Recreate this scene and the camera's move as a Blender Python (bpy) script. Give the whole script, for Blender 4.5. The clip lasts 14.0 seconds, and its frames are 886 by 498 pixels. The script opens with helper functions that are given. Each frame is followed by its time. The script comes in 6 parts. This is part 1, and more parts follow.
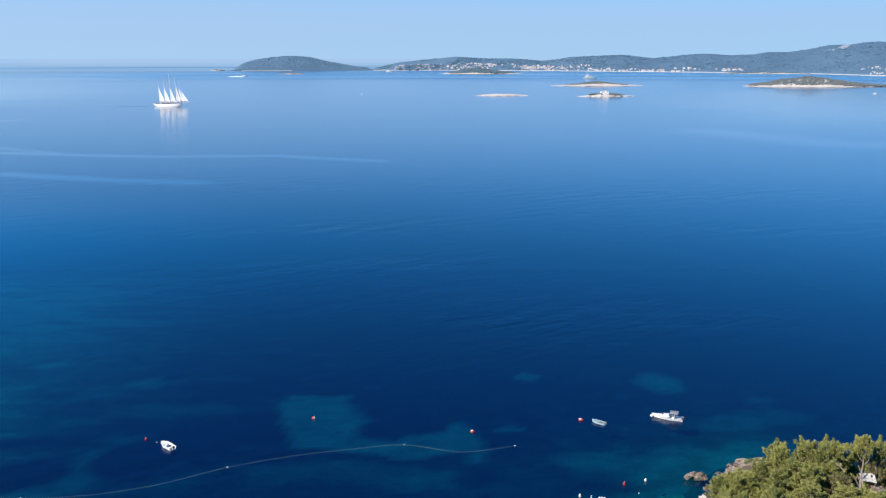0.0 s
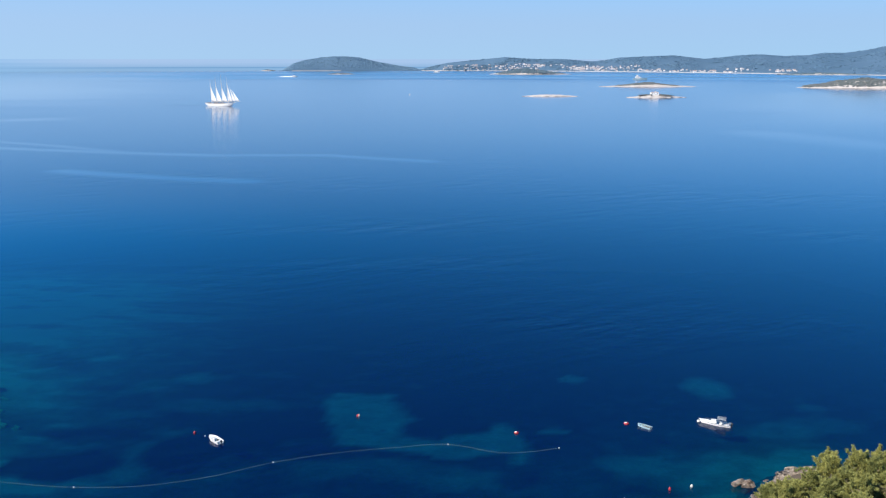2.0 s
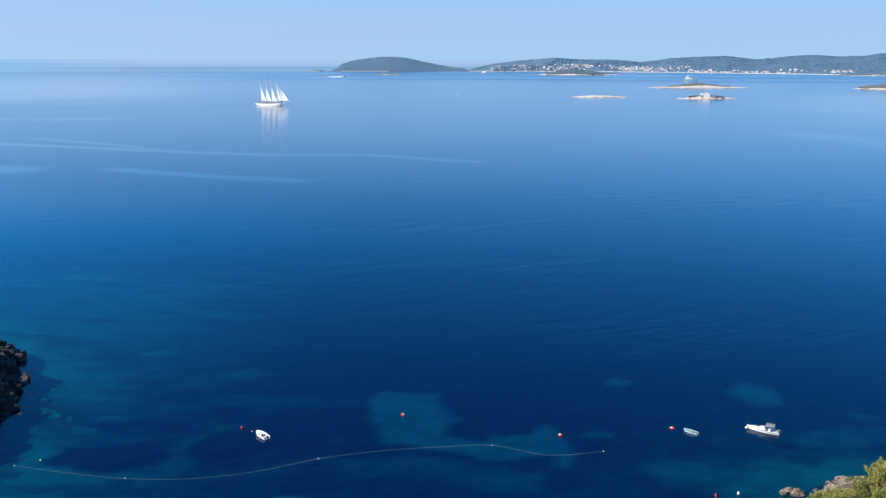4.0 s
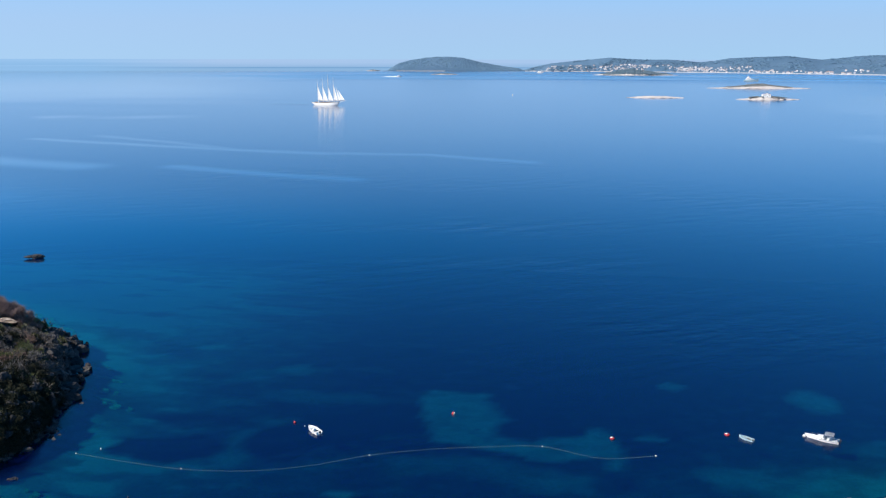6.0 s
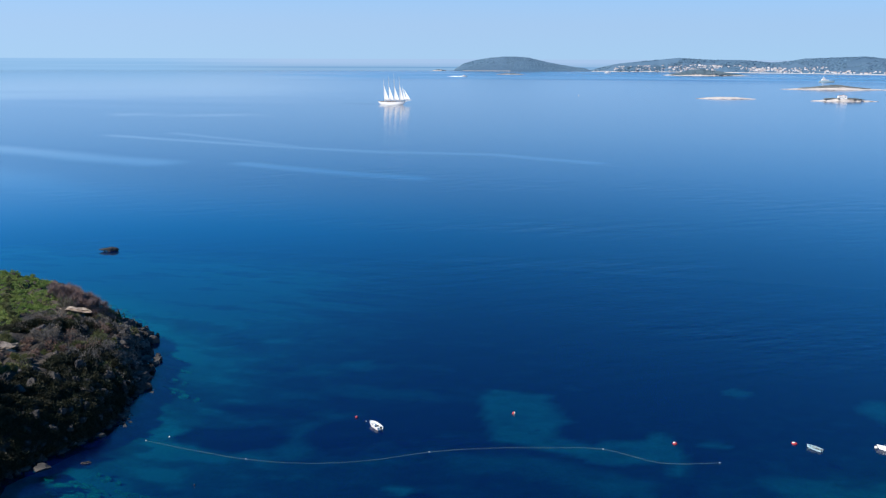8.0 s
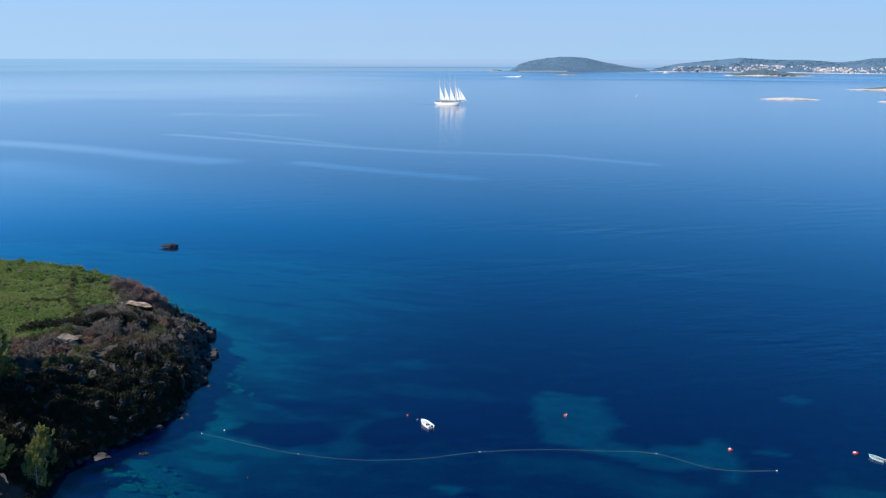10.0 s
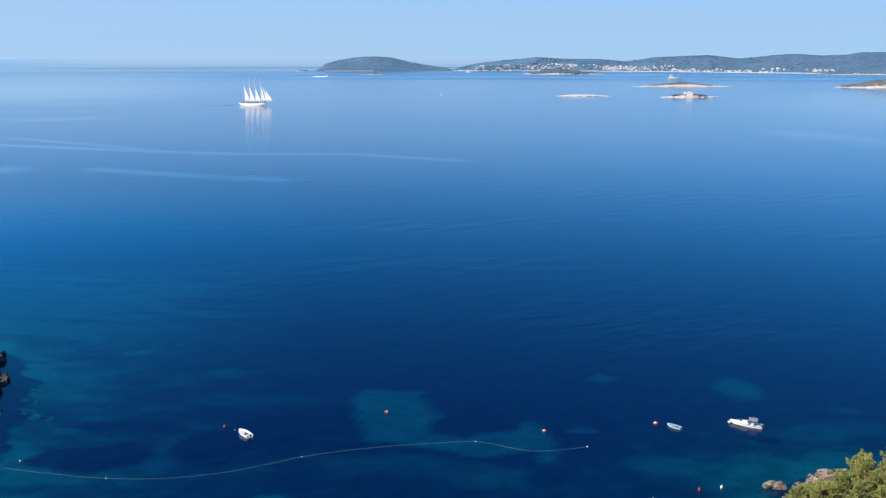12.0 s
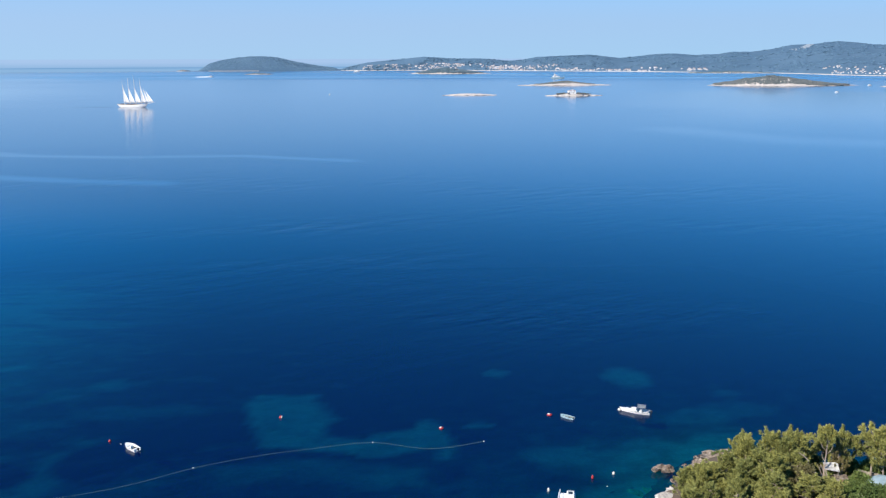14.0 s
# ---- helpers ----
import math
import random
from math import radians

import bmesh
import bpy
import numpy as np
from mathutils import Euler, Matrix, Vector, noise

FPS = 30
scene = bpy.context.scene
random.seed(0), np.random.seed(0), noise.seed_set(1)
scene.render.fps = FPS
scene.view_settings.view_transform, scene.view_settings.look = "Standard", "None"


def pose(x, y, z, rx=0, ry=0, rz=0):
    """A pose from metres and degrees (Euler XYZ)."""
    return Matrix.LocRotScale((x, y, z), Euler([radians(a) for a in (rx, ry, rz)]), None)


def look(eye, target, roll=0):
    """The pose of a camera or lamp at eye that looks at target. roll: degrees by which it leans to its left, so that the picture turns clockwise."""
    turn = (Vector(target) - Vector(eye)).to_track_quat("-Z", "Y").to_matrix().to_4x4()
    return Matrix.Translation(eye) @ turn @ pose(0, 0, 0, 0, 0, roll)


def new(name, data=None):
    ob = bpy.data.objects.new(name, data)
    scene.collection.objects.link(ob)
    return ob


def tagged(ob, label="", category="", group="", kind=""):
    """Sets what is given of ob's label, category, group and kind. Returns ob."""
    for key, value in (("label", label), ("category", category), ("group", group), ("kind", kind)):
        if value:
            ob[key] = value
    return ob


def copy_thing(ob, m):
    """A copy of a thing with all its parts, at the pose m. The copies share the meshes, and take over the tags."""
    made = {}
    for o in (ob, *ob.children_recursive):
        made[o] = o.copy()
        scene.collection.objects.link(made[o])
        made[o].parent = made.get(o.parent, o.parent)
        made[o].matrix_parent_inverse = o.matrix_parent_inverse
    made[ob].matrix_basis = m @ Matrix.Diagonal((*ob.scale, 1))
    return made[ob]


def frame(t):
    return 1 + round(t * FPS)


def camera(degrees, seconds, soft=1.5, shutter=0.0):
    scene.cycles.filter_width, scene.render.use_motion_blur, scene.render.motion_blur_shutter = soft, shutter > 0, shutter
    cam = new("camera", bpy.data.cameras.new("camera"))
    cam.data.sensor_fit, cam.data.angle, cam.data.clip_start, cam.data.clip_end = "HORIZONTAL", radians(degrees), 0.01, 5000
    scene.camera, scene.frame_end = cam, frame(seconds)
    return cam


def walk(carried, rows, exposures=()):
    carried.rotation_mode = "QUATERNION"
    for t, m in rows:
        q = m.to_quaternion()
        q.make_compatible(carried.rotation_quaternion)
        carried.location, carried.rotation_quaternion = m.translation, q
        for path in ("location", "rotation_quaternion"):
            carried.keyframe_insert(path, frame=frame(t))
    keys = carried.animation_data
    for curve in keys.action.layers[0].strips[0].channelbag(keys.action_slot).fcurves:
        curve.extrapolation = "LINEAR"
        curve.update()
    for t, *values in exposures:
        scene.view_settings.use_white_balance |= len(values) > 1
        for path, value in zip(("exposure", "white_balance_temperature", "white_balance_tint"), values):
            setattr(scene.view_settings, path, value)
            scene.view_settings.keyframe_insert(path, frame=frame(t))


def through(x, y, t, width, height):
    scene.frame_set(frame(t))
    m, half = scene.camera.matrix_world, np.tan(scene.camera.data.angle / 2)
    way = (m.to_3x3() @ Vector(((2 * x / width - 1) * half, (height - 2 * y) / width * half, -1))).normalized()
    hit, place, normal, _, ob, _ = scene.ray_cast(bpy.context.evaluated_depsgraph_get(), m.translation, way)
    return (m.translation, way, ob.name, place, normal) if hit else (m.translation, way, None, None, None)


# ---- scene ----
cam = camera(54.0, 14.0, soft=1.25)
PATH = [  # seconds, x, y, z from the first eye, turn to the left, look up, lean
    (0, 0.00, -0.00, -0.00, -0.00, -12.39, -0.05),
    (0.5, 0.01, -0.05, -0.01, 0.35, -12.40, -0.01),
    (1, 0.03, -0.10, -0.04, 1.30, -12.34, -0.02),
    (1.5, 0.02, -0.14, -0.03, 2.28, -12.34, -0.07),
    (2, -0.04, -0.20, 0.01, 3.11, -12.36, 0.01),
    (2.5, -0.08, -0.31, 0.05, 3.89, -12.35, 0.05),
    (3, -0.08, -0.48, 0.10, 4.70, -12.33, 0.03),
    (5.5, -0.08, -0.65, 0.11, 8.71, -12.35, 0.07),
    (6, -0.10, -0.78, 0.09, 9.76, -12.34, 0.08),
    (6.5, -0.11, -0.88, 0.05, 10.67, -12.35, 0.10),
    (7, -0.09, -0.99, 0.03, 11.77, -12.34, 0.07),
    (7.5, -0.08, -1.13, 0.03, 12.92, -12.35, 0.11),
    (8, -0.10, -1.24, 0.03, 14.01, -12.36, 0.18),
    (8.5, -0.10, -1.28, -0.01, 14.98, -12.34, 0.16),
    (8.7, -0.02, -1.24, -0.09, 15.39, -12.34, 0.14),
    (9.2, 0.00, -1.22, -0.11, 16.38, -12.34, 0.12),
    (9.7, 0.03, -1.20, -0.12, 17.28, -12.34, 0.11),
    (10.1, 0.06, -1.18, -0.14, 17.66, -12.34, 0.09),
    (10.4, 0.08, -1.16, -0.15, 17.35, -12.34, 0.06),
    (10.6, 0.09, -1.14, -0.16, 16.45, -12.34, 0.03),
    (10.8, 0.11, -1.09, -0.18, 14.68, -12.34, -0.00),
    (11, 0.19, -0.90, -0.25, 12.13, -12.33, -0.02),
    (11.2, 0.21, -0.78, -0.30, 9.70, -12.35, -0.03),
    (11.4, 0.24, -0.66, -0.35, 7.90, -12.36, -0.05),
    (11.5, 0.25, -0.60, -0.37, 7.27, -12.37, -0.06),
    (11.6, 0.27, -0.54, -0.41, 6.80, -12.36, -0.06),
    (11.8, 0.30, -0.40, -0.47, 6.00, -12.35, -0.07),
    (12, 0.33, -0.27, -0.54, 5.18, -12.35, -0.07),
    (12.2, 0.35, -0.17, -0.59, 3.95, -12.34, -0.09),
    (12.4, 0.37, -0.06, -0.64, 2.05, -12.33, -0.12),
    (12.5, 0.38, -0.01, -0.66, 1.13, -12.33, -0.13),
    (12.6, 0.39, 0.01, -0.67, 0.45, -12.34, -0.12),
    (12.8, 0.40, 0.06, -0.68, -0.40, -12.36, -0.11),
    (13, 0.41, 0.11, -0.69, -0.53, -12.39, -0.10),
    (13.2, 0.42, 0.13, -0.69, -0.52, -12.38, -0.11),
    (13.5, 0.44, 0.17, -0.70, -0.50, -12.38, -0.12),
    (13.7, 0.47, 0.21, -0.73, -1.90, -12.38, -0.13),
    (14, 0.50, 0.28, -0.77, -2.05, -12.38, -0.13),
]
EYE = 65.0
walk(
    cam,
    [(t, pose(x, y, EYE + z, 90 + up, -lean, turn)) for t, x, y, z, turn, up, lean in PATH],
    exposures=[(0.0, 0.55), (14.0, 0.55)],
)

# ---- light ----
SUN = Vector((-0.62, -0.48, 0.66)).normalized()
world = bpy.data.worlds.new("sky")
scene.world = world
world.use_nodes = True
wt = world.node_tree
sky = wt.nodes.new("ShaderNodeTexSky")
sky.sky_type = "NISHITA"
sky.sun_disc = False
sky.sun_elevation = math.asin(SUN.z)
sky.sun_rotation = math.atan2(SUN.x, SUN.y)
sky.altitude = 0
sky.air_density, sky.dust_density, sky.ozone_density = 0.55, 0.0, 6.0
wt.nodes["Background"].inputs["Strength"].default_value = 0.095
clear_air = wt.nodes.new("ShaderNodeMix")
clear_air.data_type, clear_air.blend_type = "RGBA", "MULTIPLY"
clear_air.inputs[0].default_value = 1.0
clear_air.inputs[7].default_value = (0.16, 1.07, 1.35, 1)
wt.links.new(sky.outputs[0], clear_air.inputs[6])
# A low belt of sea haze along the horizon.
upward = wt.nodes.new("ShaderNodeSeparateXYZ")
wt.links.new(wt.nodes.new("ShaderNodeTexCoord").outputs["Generated"], upward.inputs[0])
belt = wt.nodes.new("ShaderNodeMapRange")
belt.interpolation_type = "SMOOTHSTEP"
for socket, value in zip(list(belt.inputs)[1:5], (0.03, 0.19, 0.92, 0.0)):
    socket.default_value = value
haze = wt.nodes.new("ShaderNodeMix")
haze.data_type = "RGBA"
sunward = wt.nodes.new("ShaderNodeVectorMath")
sunward.operation = "DOT_PRODUCT"
sunward.inputs[1].default_value = (SUN.x / math.hypot(SUN.x, SUN.y), SUN.y / math.hypot(SUN.x, SUN.y), 0)
wt.links.new(upward.inputs[0].links[0].from_socket, sunward.inputs[0])
glow = wt.nodes.new("ShaderNodeMapRange")
for socket, value in zip(list(glow.inputs)[1:5], (-1.0, 1.0, 1.01, 1.18)):
    socket.default_value = value
wt.links.new(sunward.outputs["Value"], glow.inputs[0])
wt.links.new(upward.outputs[2], belt.inputs[0])
aureole = wt.nodes.new("ShaderNodeMapRange")
for socket, value in zip(list(aureole.inputs)[1:5], (-0.42, 0.2, 1.0, 1.22)):
    socket.default_value = value
wt.links.new(sunward.outputs["Value"], aureole.inputs[0])
sky_colour = wt.nodes.new("ShaderNodeVectorMath")
sky_colour.operation = "SCALE"
wt.links.new(clear_air.outputs[2], sky_colour.inputs[0])
wt.links.new(aureole.outputs[0], sky_colour.inputs["Scale"])
haze_colour = wt.nodes.new("ShaderNodeVectorMath")
haze_colour.operation = "SCALE"
haze_colour.inputs[0].default_value = (2.82, 3.90, 5.62)
wt.links.new(glow.outputs[0], haze_colour.inputs["Scale"])
wt.links.new(haze_colour.outputs[0], haze.inputs[7])
wt.links.new(belt.outputs[0], haze.inputs[0])
wt.links.new(sky_colour.outputs[0], haze.inputs[6])
wt.links.new(haze.outputs[2], wt.nodes["Background"].inputs["Color"])
lamp = bpy.data.lights.new("sun", "SUN")
lamp.energy, lamp.angle, lamp.color = 4.75, radians(0.53), (1.0, 0.93, 0.82)
sun = new("sun", lamp)
sun.matrix_world = look(SUN * 100, (0, 0, 0))


# ---- materials ----
class Mat:
    """A node material, written in few words."""

    def __init__(self, name):
        self.m = bpy.data.materials.new(name)
        self.m.use_nodes = True
        self.t = self.m.node_tree
        self.t.nodes.clear()
        self.out = self.t.nodes.new("ShaderNodeOutputMaterial")

    def add(self, kind, ins=None, **props):
        n = self.t.nodes.new("ShaderNode" + kind)
        for k, v in props.items():
            if k == "op":
                n.operation = v
            elif k == "blend":
                n.blend_type = v
            elif k == "data":
                n.data_type = v
            elif k == "attribute":
                n.attribute_name = v
        for k, v in (ins or {}).items():
            self.put(n.inputs[k], v)
        return n

    def put(self, socket, v):
        if isinstance(v, bpy.types.NodeSocket):
            self.t.links.new(v, socket)
        else:
            socket.default_value = v

    def coords(self, scale=(1, 1, 1), turn=0.0):
        c = self.add("TexCoord")
        v = c.outputs["Object"]
        if turn:
            v = self.add("Mapping", {"Vector": v, "Rotation": (0, 0, turn)}).outputs[0]
        return self.add("Mapping", {"Vector": v, "Scale": scale}).outputs[0]

    def noise(self, vector, scale, detail=4.0, rough=0.55):
        return self.add("TexNoise", {"Vector": vector, "Scale": scale, "Detail": detail, "Roughness": rough}).outputs[0]

    def span(self, v, a, b, lo=0.0, hi=1.0):
        return self.add("MapRange", {"Value": v, "From Min": a, "From Max": b, "To Min": lo, "To Max": hi}).outputs[0]

    def mix(self, f, a, b, blend="MIX"):
        n = self.t.nodes.new("ShaderNodeMix")
        n.data_type, n.blend_type = "RGBA", blend
        self.put(n.inputs[0], f)
        self.put(n.inputs[6], a)
        self.put(n.inputs[7], b)
        return n.outputs[2]

    def math(self, op, a, b=0.0):
        n = self.t.nodes.new("ShaderNodeMath")
        n.operation = op
        self.put(n.inputs[0], a)
        self.put(n.inputs[1], b)
        return n.outputs[0]

    def bump(self, height, strength, distance):
        return self.add("Bump", {"Height": height, "Strength": strength, "Distance": distance}).outputs[0]

    def end(self, shader):
        self.t.links.new(shader, self.out.inputs[0])
        return self.m


def rgb(r, g, b):
    return (r, g, b, 1.0)


def surface(name, a, b, stain, scale=1.0, rough=0.8, relief=0.3, fine=8.0, spread=0.0, metal=0.0, depth=0.05, spec=0.4, worn=0.55):
    """Two colours in patches, a stain over them, fine relief; spread: how far single objects differ in brightness."""
    k = Mat(name)
    v = k.coords()
    big = k.span(k.noise(v, scale * 0.35, 3), 0.35, 0.65)
    small = k.span(k.noise(v, scale * fine, 5, 0.65), 0.3, 0.7)
    col = k.mix(big, rgb(*a), rgb(*b))
    col = k.mix(k.math("MULTIPLY", small, worn), col, rgb(*stain))
    if spread:
        r = k.add("ObjectInfo").outputs["Random"]
        col = k.mix(1.0, col, k.add("CombineColor", {0: k.span(r, 0, 1, 1 - spread, 1 + spread), 1: k.span(r, 0, 1, 1 - spread, 1 + spread), 2: k.span(r, 0, 1, 1 - spread, 1 + spread)}).outputs[0], "MULTIPLY")
    s = k.add("BsdfPrincipled", {"Base Color": col, "Roughness": k.span(small, 0, 1, rough, min(1, rough + 0.12)), "Metallic": metal, "Specular IOR Level": spec, "Normal": k.bump(small, relief, depth)})
    return k.end(s.outputs[0])


def leafy(name, dark, light, dry, through=0.25, size=0.5):
    """Foliage: each leaf differs, clumps differ, a little light passes through."""
    k = Mat(name)
    r = k.add("NewGeometry").outputs["Random Per Island"]
    clump = k.span(k.noise(k.coords(), size, 3), 0.35, 0.65)
    own = k.add("ObjectInfo").outputs["Random"]
    col = k.mix(k.math("MULTIPLY", r, 0.85), rgb(*dark), rgb(*light))
    col = k.mix(k.math("MULTIPLY", clump, 0.6), col, rgb(*dry))
    col = k.mix(1.0, col, k.add("CombineColor", {0: k.span(own, 0, 1, 0.85, 1.2), 1: k.span(own, 0, 1, 0.88, 1.15), 2: k.span(own, 0, 1, 0.9, 1.1)}).outputs[0], "MULTIPLY")
    d = k.add("BsdfPrincipled", {"Base Color": col, "Roughness": 0.6, "Specular IOR Level": 0.25})
    g = k.add("BsdfTranslucent", {"Color": col})
    return k.end(k.add("MixShader", {0: through, 1: d.outputs[0], 2: g.outputs[0]}).outputs[0])


def sea_material():
    k = Mat("sea_water")
    v = k.coords()
    # Calm lanes and breezy lanes lie in long bands over the bay.
    calm = k.add("Attribute", attribute="calm").outputs["Fac"]
    lanes = k.span(k.noise(k.coords((0.005, 0.014, 1), radians(-8)), 1.0, 4, 0.55), 0.44, 0.62, 0.08, 1.0)
    breeze = k.math("MULTIPLY", lanes, k.math("SUBTRACT", 1.0, calm))
    fine = k.noise(k.coords((0.24, 0.5, 1), radians(-28)), 1.0, 3, 0.6)
    swell = k.noise(k.coords((0.06, 0.15, 1), radians(-34)), 1.0, 2, 0.5)
    ripple = k.add("Attribute", attribute="ripple").outputs["Fac"]
    waves = k.math("ADD", k.math("MULTIPLY", k.math("MULTIPLY", fine, 0.24), k.math("POWER", ripple, 5.0)), k.math("MULTIPLY", swell, 0.46))
    normal = k.add("Bump", {"Height": waves, "Strength": k.math("MULTIPLY", k.math("MULTIPLY", breeze, 0.36), ripple), "Distance": 1.0}).outputs[0]
    hue = k.span(k.noise(v, 0.012, 3), 0.35, 0.7)
    body = k.add("BsdfDiffuse", {"Color": k.mix(hue, rgb(0.0001, 0.0040, 0.066), rgb(0.0001, 0.0055, 0.071))})
    clear = k.add("BsdfTransparent", {"Color": rgb(0.008, 0.60, 0.77)})
    shallow = k.add("Attribute", attribute="shallow").outputs["Fac"]
    deep = k.add("MixShader", {0: k.span(shallow, 0.0, 1.0, 0.5, 0.24), 1: clear.outputs[0], 2: body.outputs[0]})
    gloss = k.add("BsdfGlossy", {"Color": rgb(1, 1, 1), "Roughness": k.span(k.math("SUBTRACT", 1.0, calm), 0.0, 2.6, 0.03, 0.37), "Normal": normal})
    facing = k.add("LayerWeight", {"Blend": 0.5, "Normal": normal}).outputs["Facing"]
    f = k.math("ADD", k.math("MULTIPLY", k.math("POWER", facing, 5.0), 0.98), 0.02)
    f = k.math("MULTIPLY", f, k.span(calm, -1.6, 1.0, 0.65, 1.22))
    return k.end(k.add("MixShader", {0: f, 1: deep.outputs[0], 2: gloss.outputs[0]}).outputs[0])


def seabed_material():
    k = Mat("sand_and_seagrass")
    a = k.add("Attribute", attribute="sand").outputs["Fac"]
    v = k.coords()
    n = k.noise(k.coords((0.17, 0.24, 1), radians(-12)), 1.0, 5, 0.62)
    rocky = k.math("MULTIPLY", a, k.span(n, 0.3, 0.7, 0.72, 1.28))
    f = k.span(k.math("ADD", rocky, k.math("MULTIPLY", k.math("SUBTRACT", n, 0.5), 0.12)), 0.04, 0.76)
    fine = k.span(k.noise(v, 1.6, 4), 0.3, 0.7)
    grass = k.mix(fine, rgb(0.007, 0.016, 0.014), rgb(0.022, 0.038, 0.028))
    sand = k.mix(fine, rgb(0.28, 0.28, 0.21), rgb(0.37, 0.36, 0.28))
    s = k.add("BsdfDiffuse", {"Color": k.mix(f, grass, sand)})
    return k.end(s.outputs[0])


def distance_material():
    """Far open water as a glowing sheet: haze painted paler upwards and towards the coast, ruffled in thin streaks."""
    k = Mat("far_sea_painted_haze")
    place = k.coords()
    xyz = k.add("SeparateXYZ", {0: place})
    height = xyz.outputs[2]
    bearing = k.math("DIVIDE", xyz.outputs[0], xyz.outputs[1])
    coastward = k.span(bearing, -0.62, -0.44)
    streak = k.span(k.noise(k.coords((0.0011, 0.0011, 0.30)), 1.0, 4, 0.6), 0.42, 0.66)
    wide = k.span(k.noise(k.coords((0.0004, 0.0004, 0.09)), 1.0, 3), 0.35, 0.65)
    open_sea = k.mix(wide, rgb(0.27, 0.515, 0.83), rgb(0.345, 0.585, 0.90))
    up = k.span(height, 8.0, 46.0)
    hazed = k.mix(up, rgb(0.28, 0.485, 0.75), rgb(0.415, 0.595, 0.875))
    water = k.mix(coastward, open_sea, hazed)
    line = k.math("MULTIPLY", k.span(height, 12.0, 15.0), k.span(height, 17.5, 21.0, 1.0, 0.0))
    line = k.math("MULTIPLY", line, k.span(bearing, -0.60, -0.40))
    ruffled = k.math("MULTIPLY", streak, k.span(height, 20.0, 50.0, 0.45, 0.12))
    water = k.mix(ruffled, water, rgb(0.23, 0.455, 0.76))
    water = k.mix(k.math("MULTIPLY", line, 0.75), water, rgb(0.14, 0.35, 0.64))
    # The sheet glows by itself, with the haze already in its colour.
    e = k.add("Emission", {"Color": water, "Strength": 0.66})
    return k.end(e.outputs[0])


SEA = sea_material()
SEABED = seabed_material()
FAR_SEA_GLOW = distance_material()
DEEP = surface("deep_mud", (0.004, 0.01, 0.02), (0.006, 0.014, 0.025), (0.003, 0.008, 0.012), 0.05)
LIMESTONE = surface("pale_limestone", (0.74, 0.62, 0.51), (0.42, 0.30, 0.21), (0.035, 0.027, 0.022), 2.4, 0.85, 0.9, 1.6, 0.18, depth=0.5, worn=0.9)
WHITE_ROCK = surface("white_limestone", (0.82, 0.76, 0.69), (0.70, 0.62, 0.54), (0.10, 0.08, 0.07), 1.6, 0.85, 0.8, 3.0, 0.1, depth=0.3, worn=0.6)
DARK_ROCK = surface("dark_weathered_rock", (0.032, 0.030, 0.031), (0.095, 0.087, 0.083), (0.010, 0.010, 0.010), 1.4, 0.85, 0.6, 4.0, 0.3, depth=0.15)
WEEDY_ROCK = surface("weedy_pale_rock", (0.46, 0.46, 0.23), (0.33, 0.34, 0.15), (0.09, 0.11, 0.05), 1.8, 0.9, 0.6, 2.0, 0.15, depth=0.2, worn=0.7)
SOIL = surface("dry_stony_soil", (0.16, 0.115, 0.075), (0.10, 0.075, 0.05), (0.05, 0.04, 0.03), 0.4, 0.95, 0.5, 5.0)
BURNT_SOIL = surface("dark_scree", (0.04, 0.033, 0.028), (0.075, 0.062, 0.05), (0.018, 0.015, 0.013), 0.3, 0.95, 0.6, 5.0, depth=0.2)
FAR_SHORE = surface("sunlit_shore_rock", (0.72, 0.66, 0.60), (0.54, 0.49, 0.45), (0.24, 0.21, 0.20), 0.30, 0.9, 0.4, 1.6, worn=0.8)
# Island leaves lightened and blued: distance haze painted into them.
HAZED_ISLAND_SCRUB = leafy("haze_tinted_island_scrub", (0.09, 0.112, 0.118), (0.13, 0.15, 0.152), (0.15, 0.157, 0.155), 0.1, 0.02)
# Far slope and scar: blue distance haze is mixed into the base colours.
HAZED_WOOD = surface("haze_tinted_wooded_slope", (0.064, 0.128, 0.198), (0.086, 0.155, 0.232), (0.056, 0.116, 0.184), 0.012, 0.95, 0.08, 6.0, depth=1.5)
HAZED_SCAR = surface("haze_tinted_limestone_scar", (0.34, 0.38, 0.42), (0.28, 0.32, 0.37), (0.2, 0.24, 0.28), 0.05)
PINE = leafy("pine_needles", (0.05, 0.06, 0.018), (0.68, 0.67, 0.215), (0.18, 0.19, 0.06), 0.10, 1.6)
PINE_GREY = leafy("sparse_pine_needles", (0.10, 0.105, 0.04), (0.32, 0.29, 0.13), (0.28, 0.22, 0.11), 0.2, 0.5)
BROADLEAF = leafy("broad_leaves", (0.05, 0.095, 0.025), (0.22, 0.30, 0.085), (0.20, 0.23, 0.08), 0.25, 0.5)
# Leaves nearly black: shade on the headland is painted into them.
SHADED_EVERGREEN = leafy("shade_darkened_evergreen", (0.012, 0.017, 0.010), (0.038, 0.044, 0.022), (0.034, 0.031, 0.02), 0.1, 0.25)
# Far woods carry the same painted blue haze in their leaf colour.
HAZED_TREES = leafy("haze_tinted_far_trees", (0.092, 0.172, 0.25), (0.11, 0.194, 0.278), (0.105, 0.19, 0.27), 0.02, 0.01)
# A bluer copy for the farther islands, with more haze in the colour.
HAZED_FAR_SCRUB = leafy("haze_tinted_far_scrub", (0.07, 0.12, 0.155), (0.11, 0.165, 0.20), (0.12, 0.165, 0.195), 0.1, 0.02)
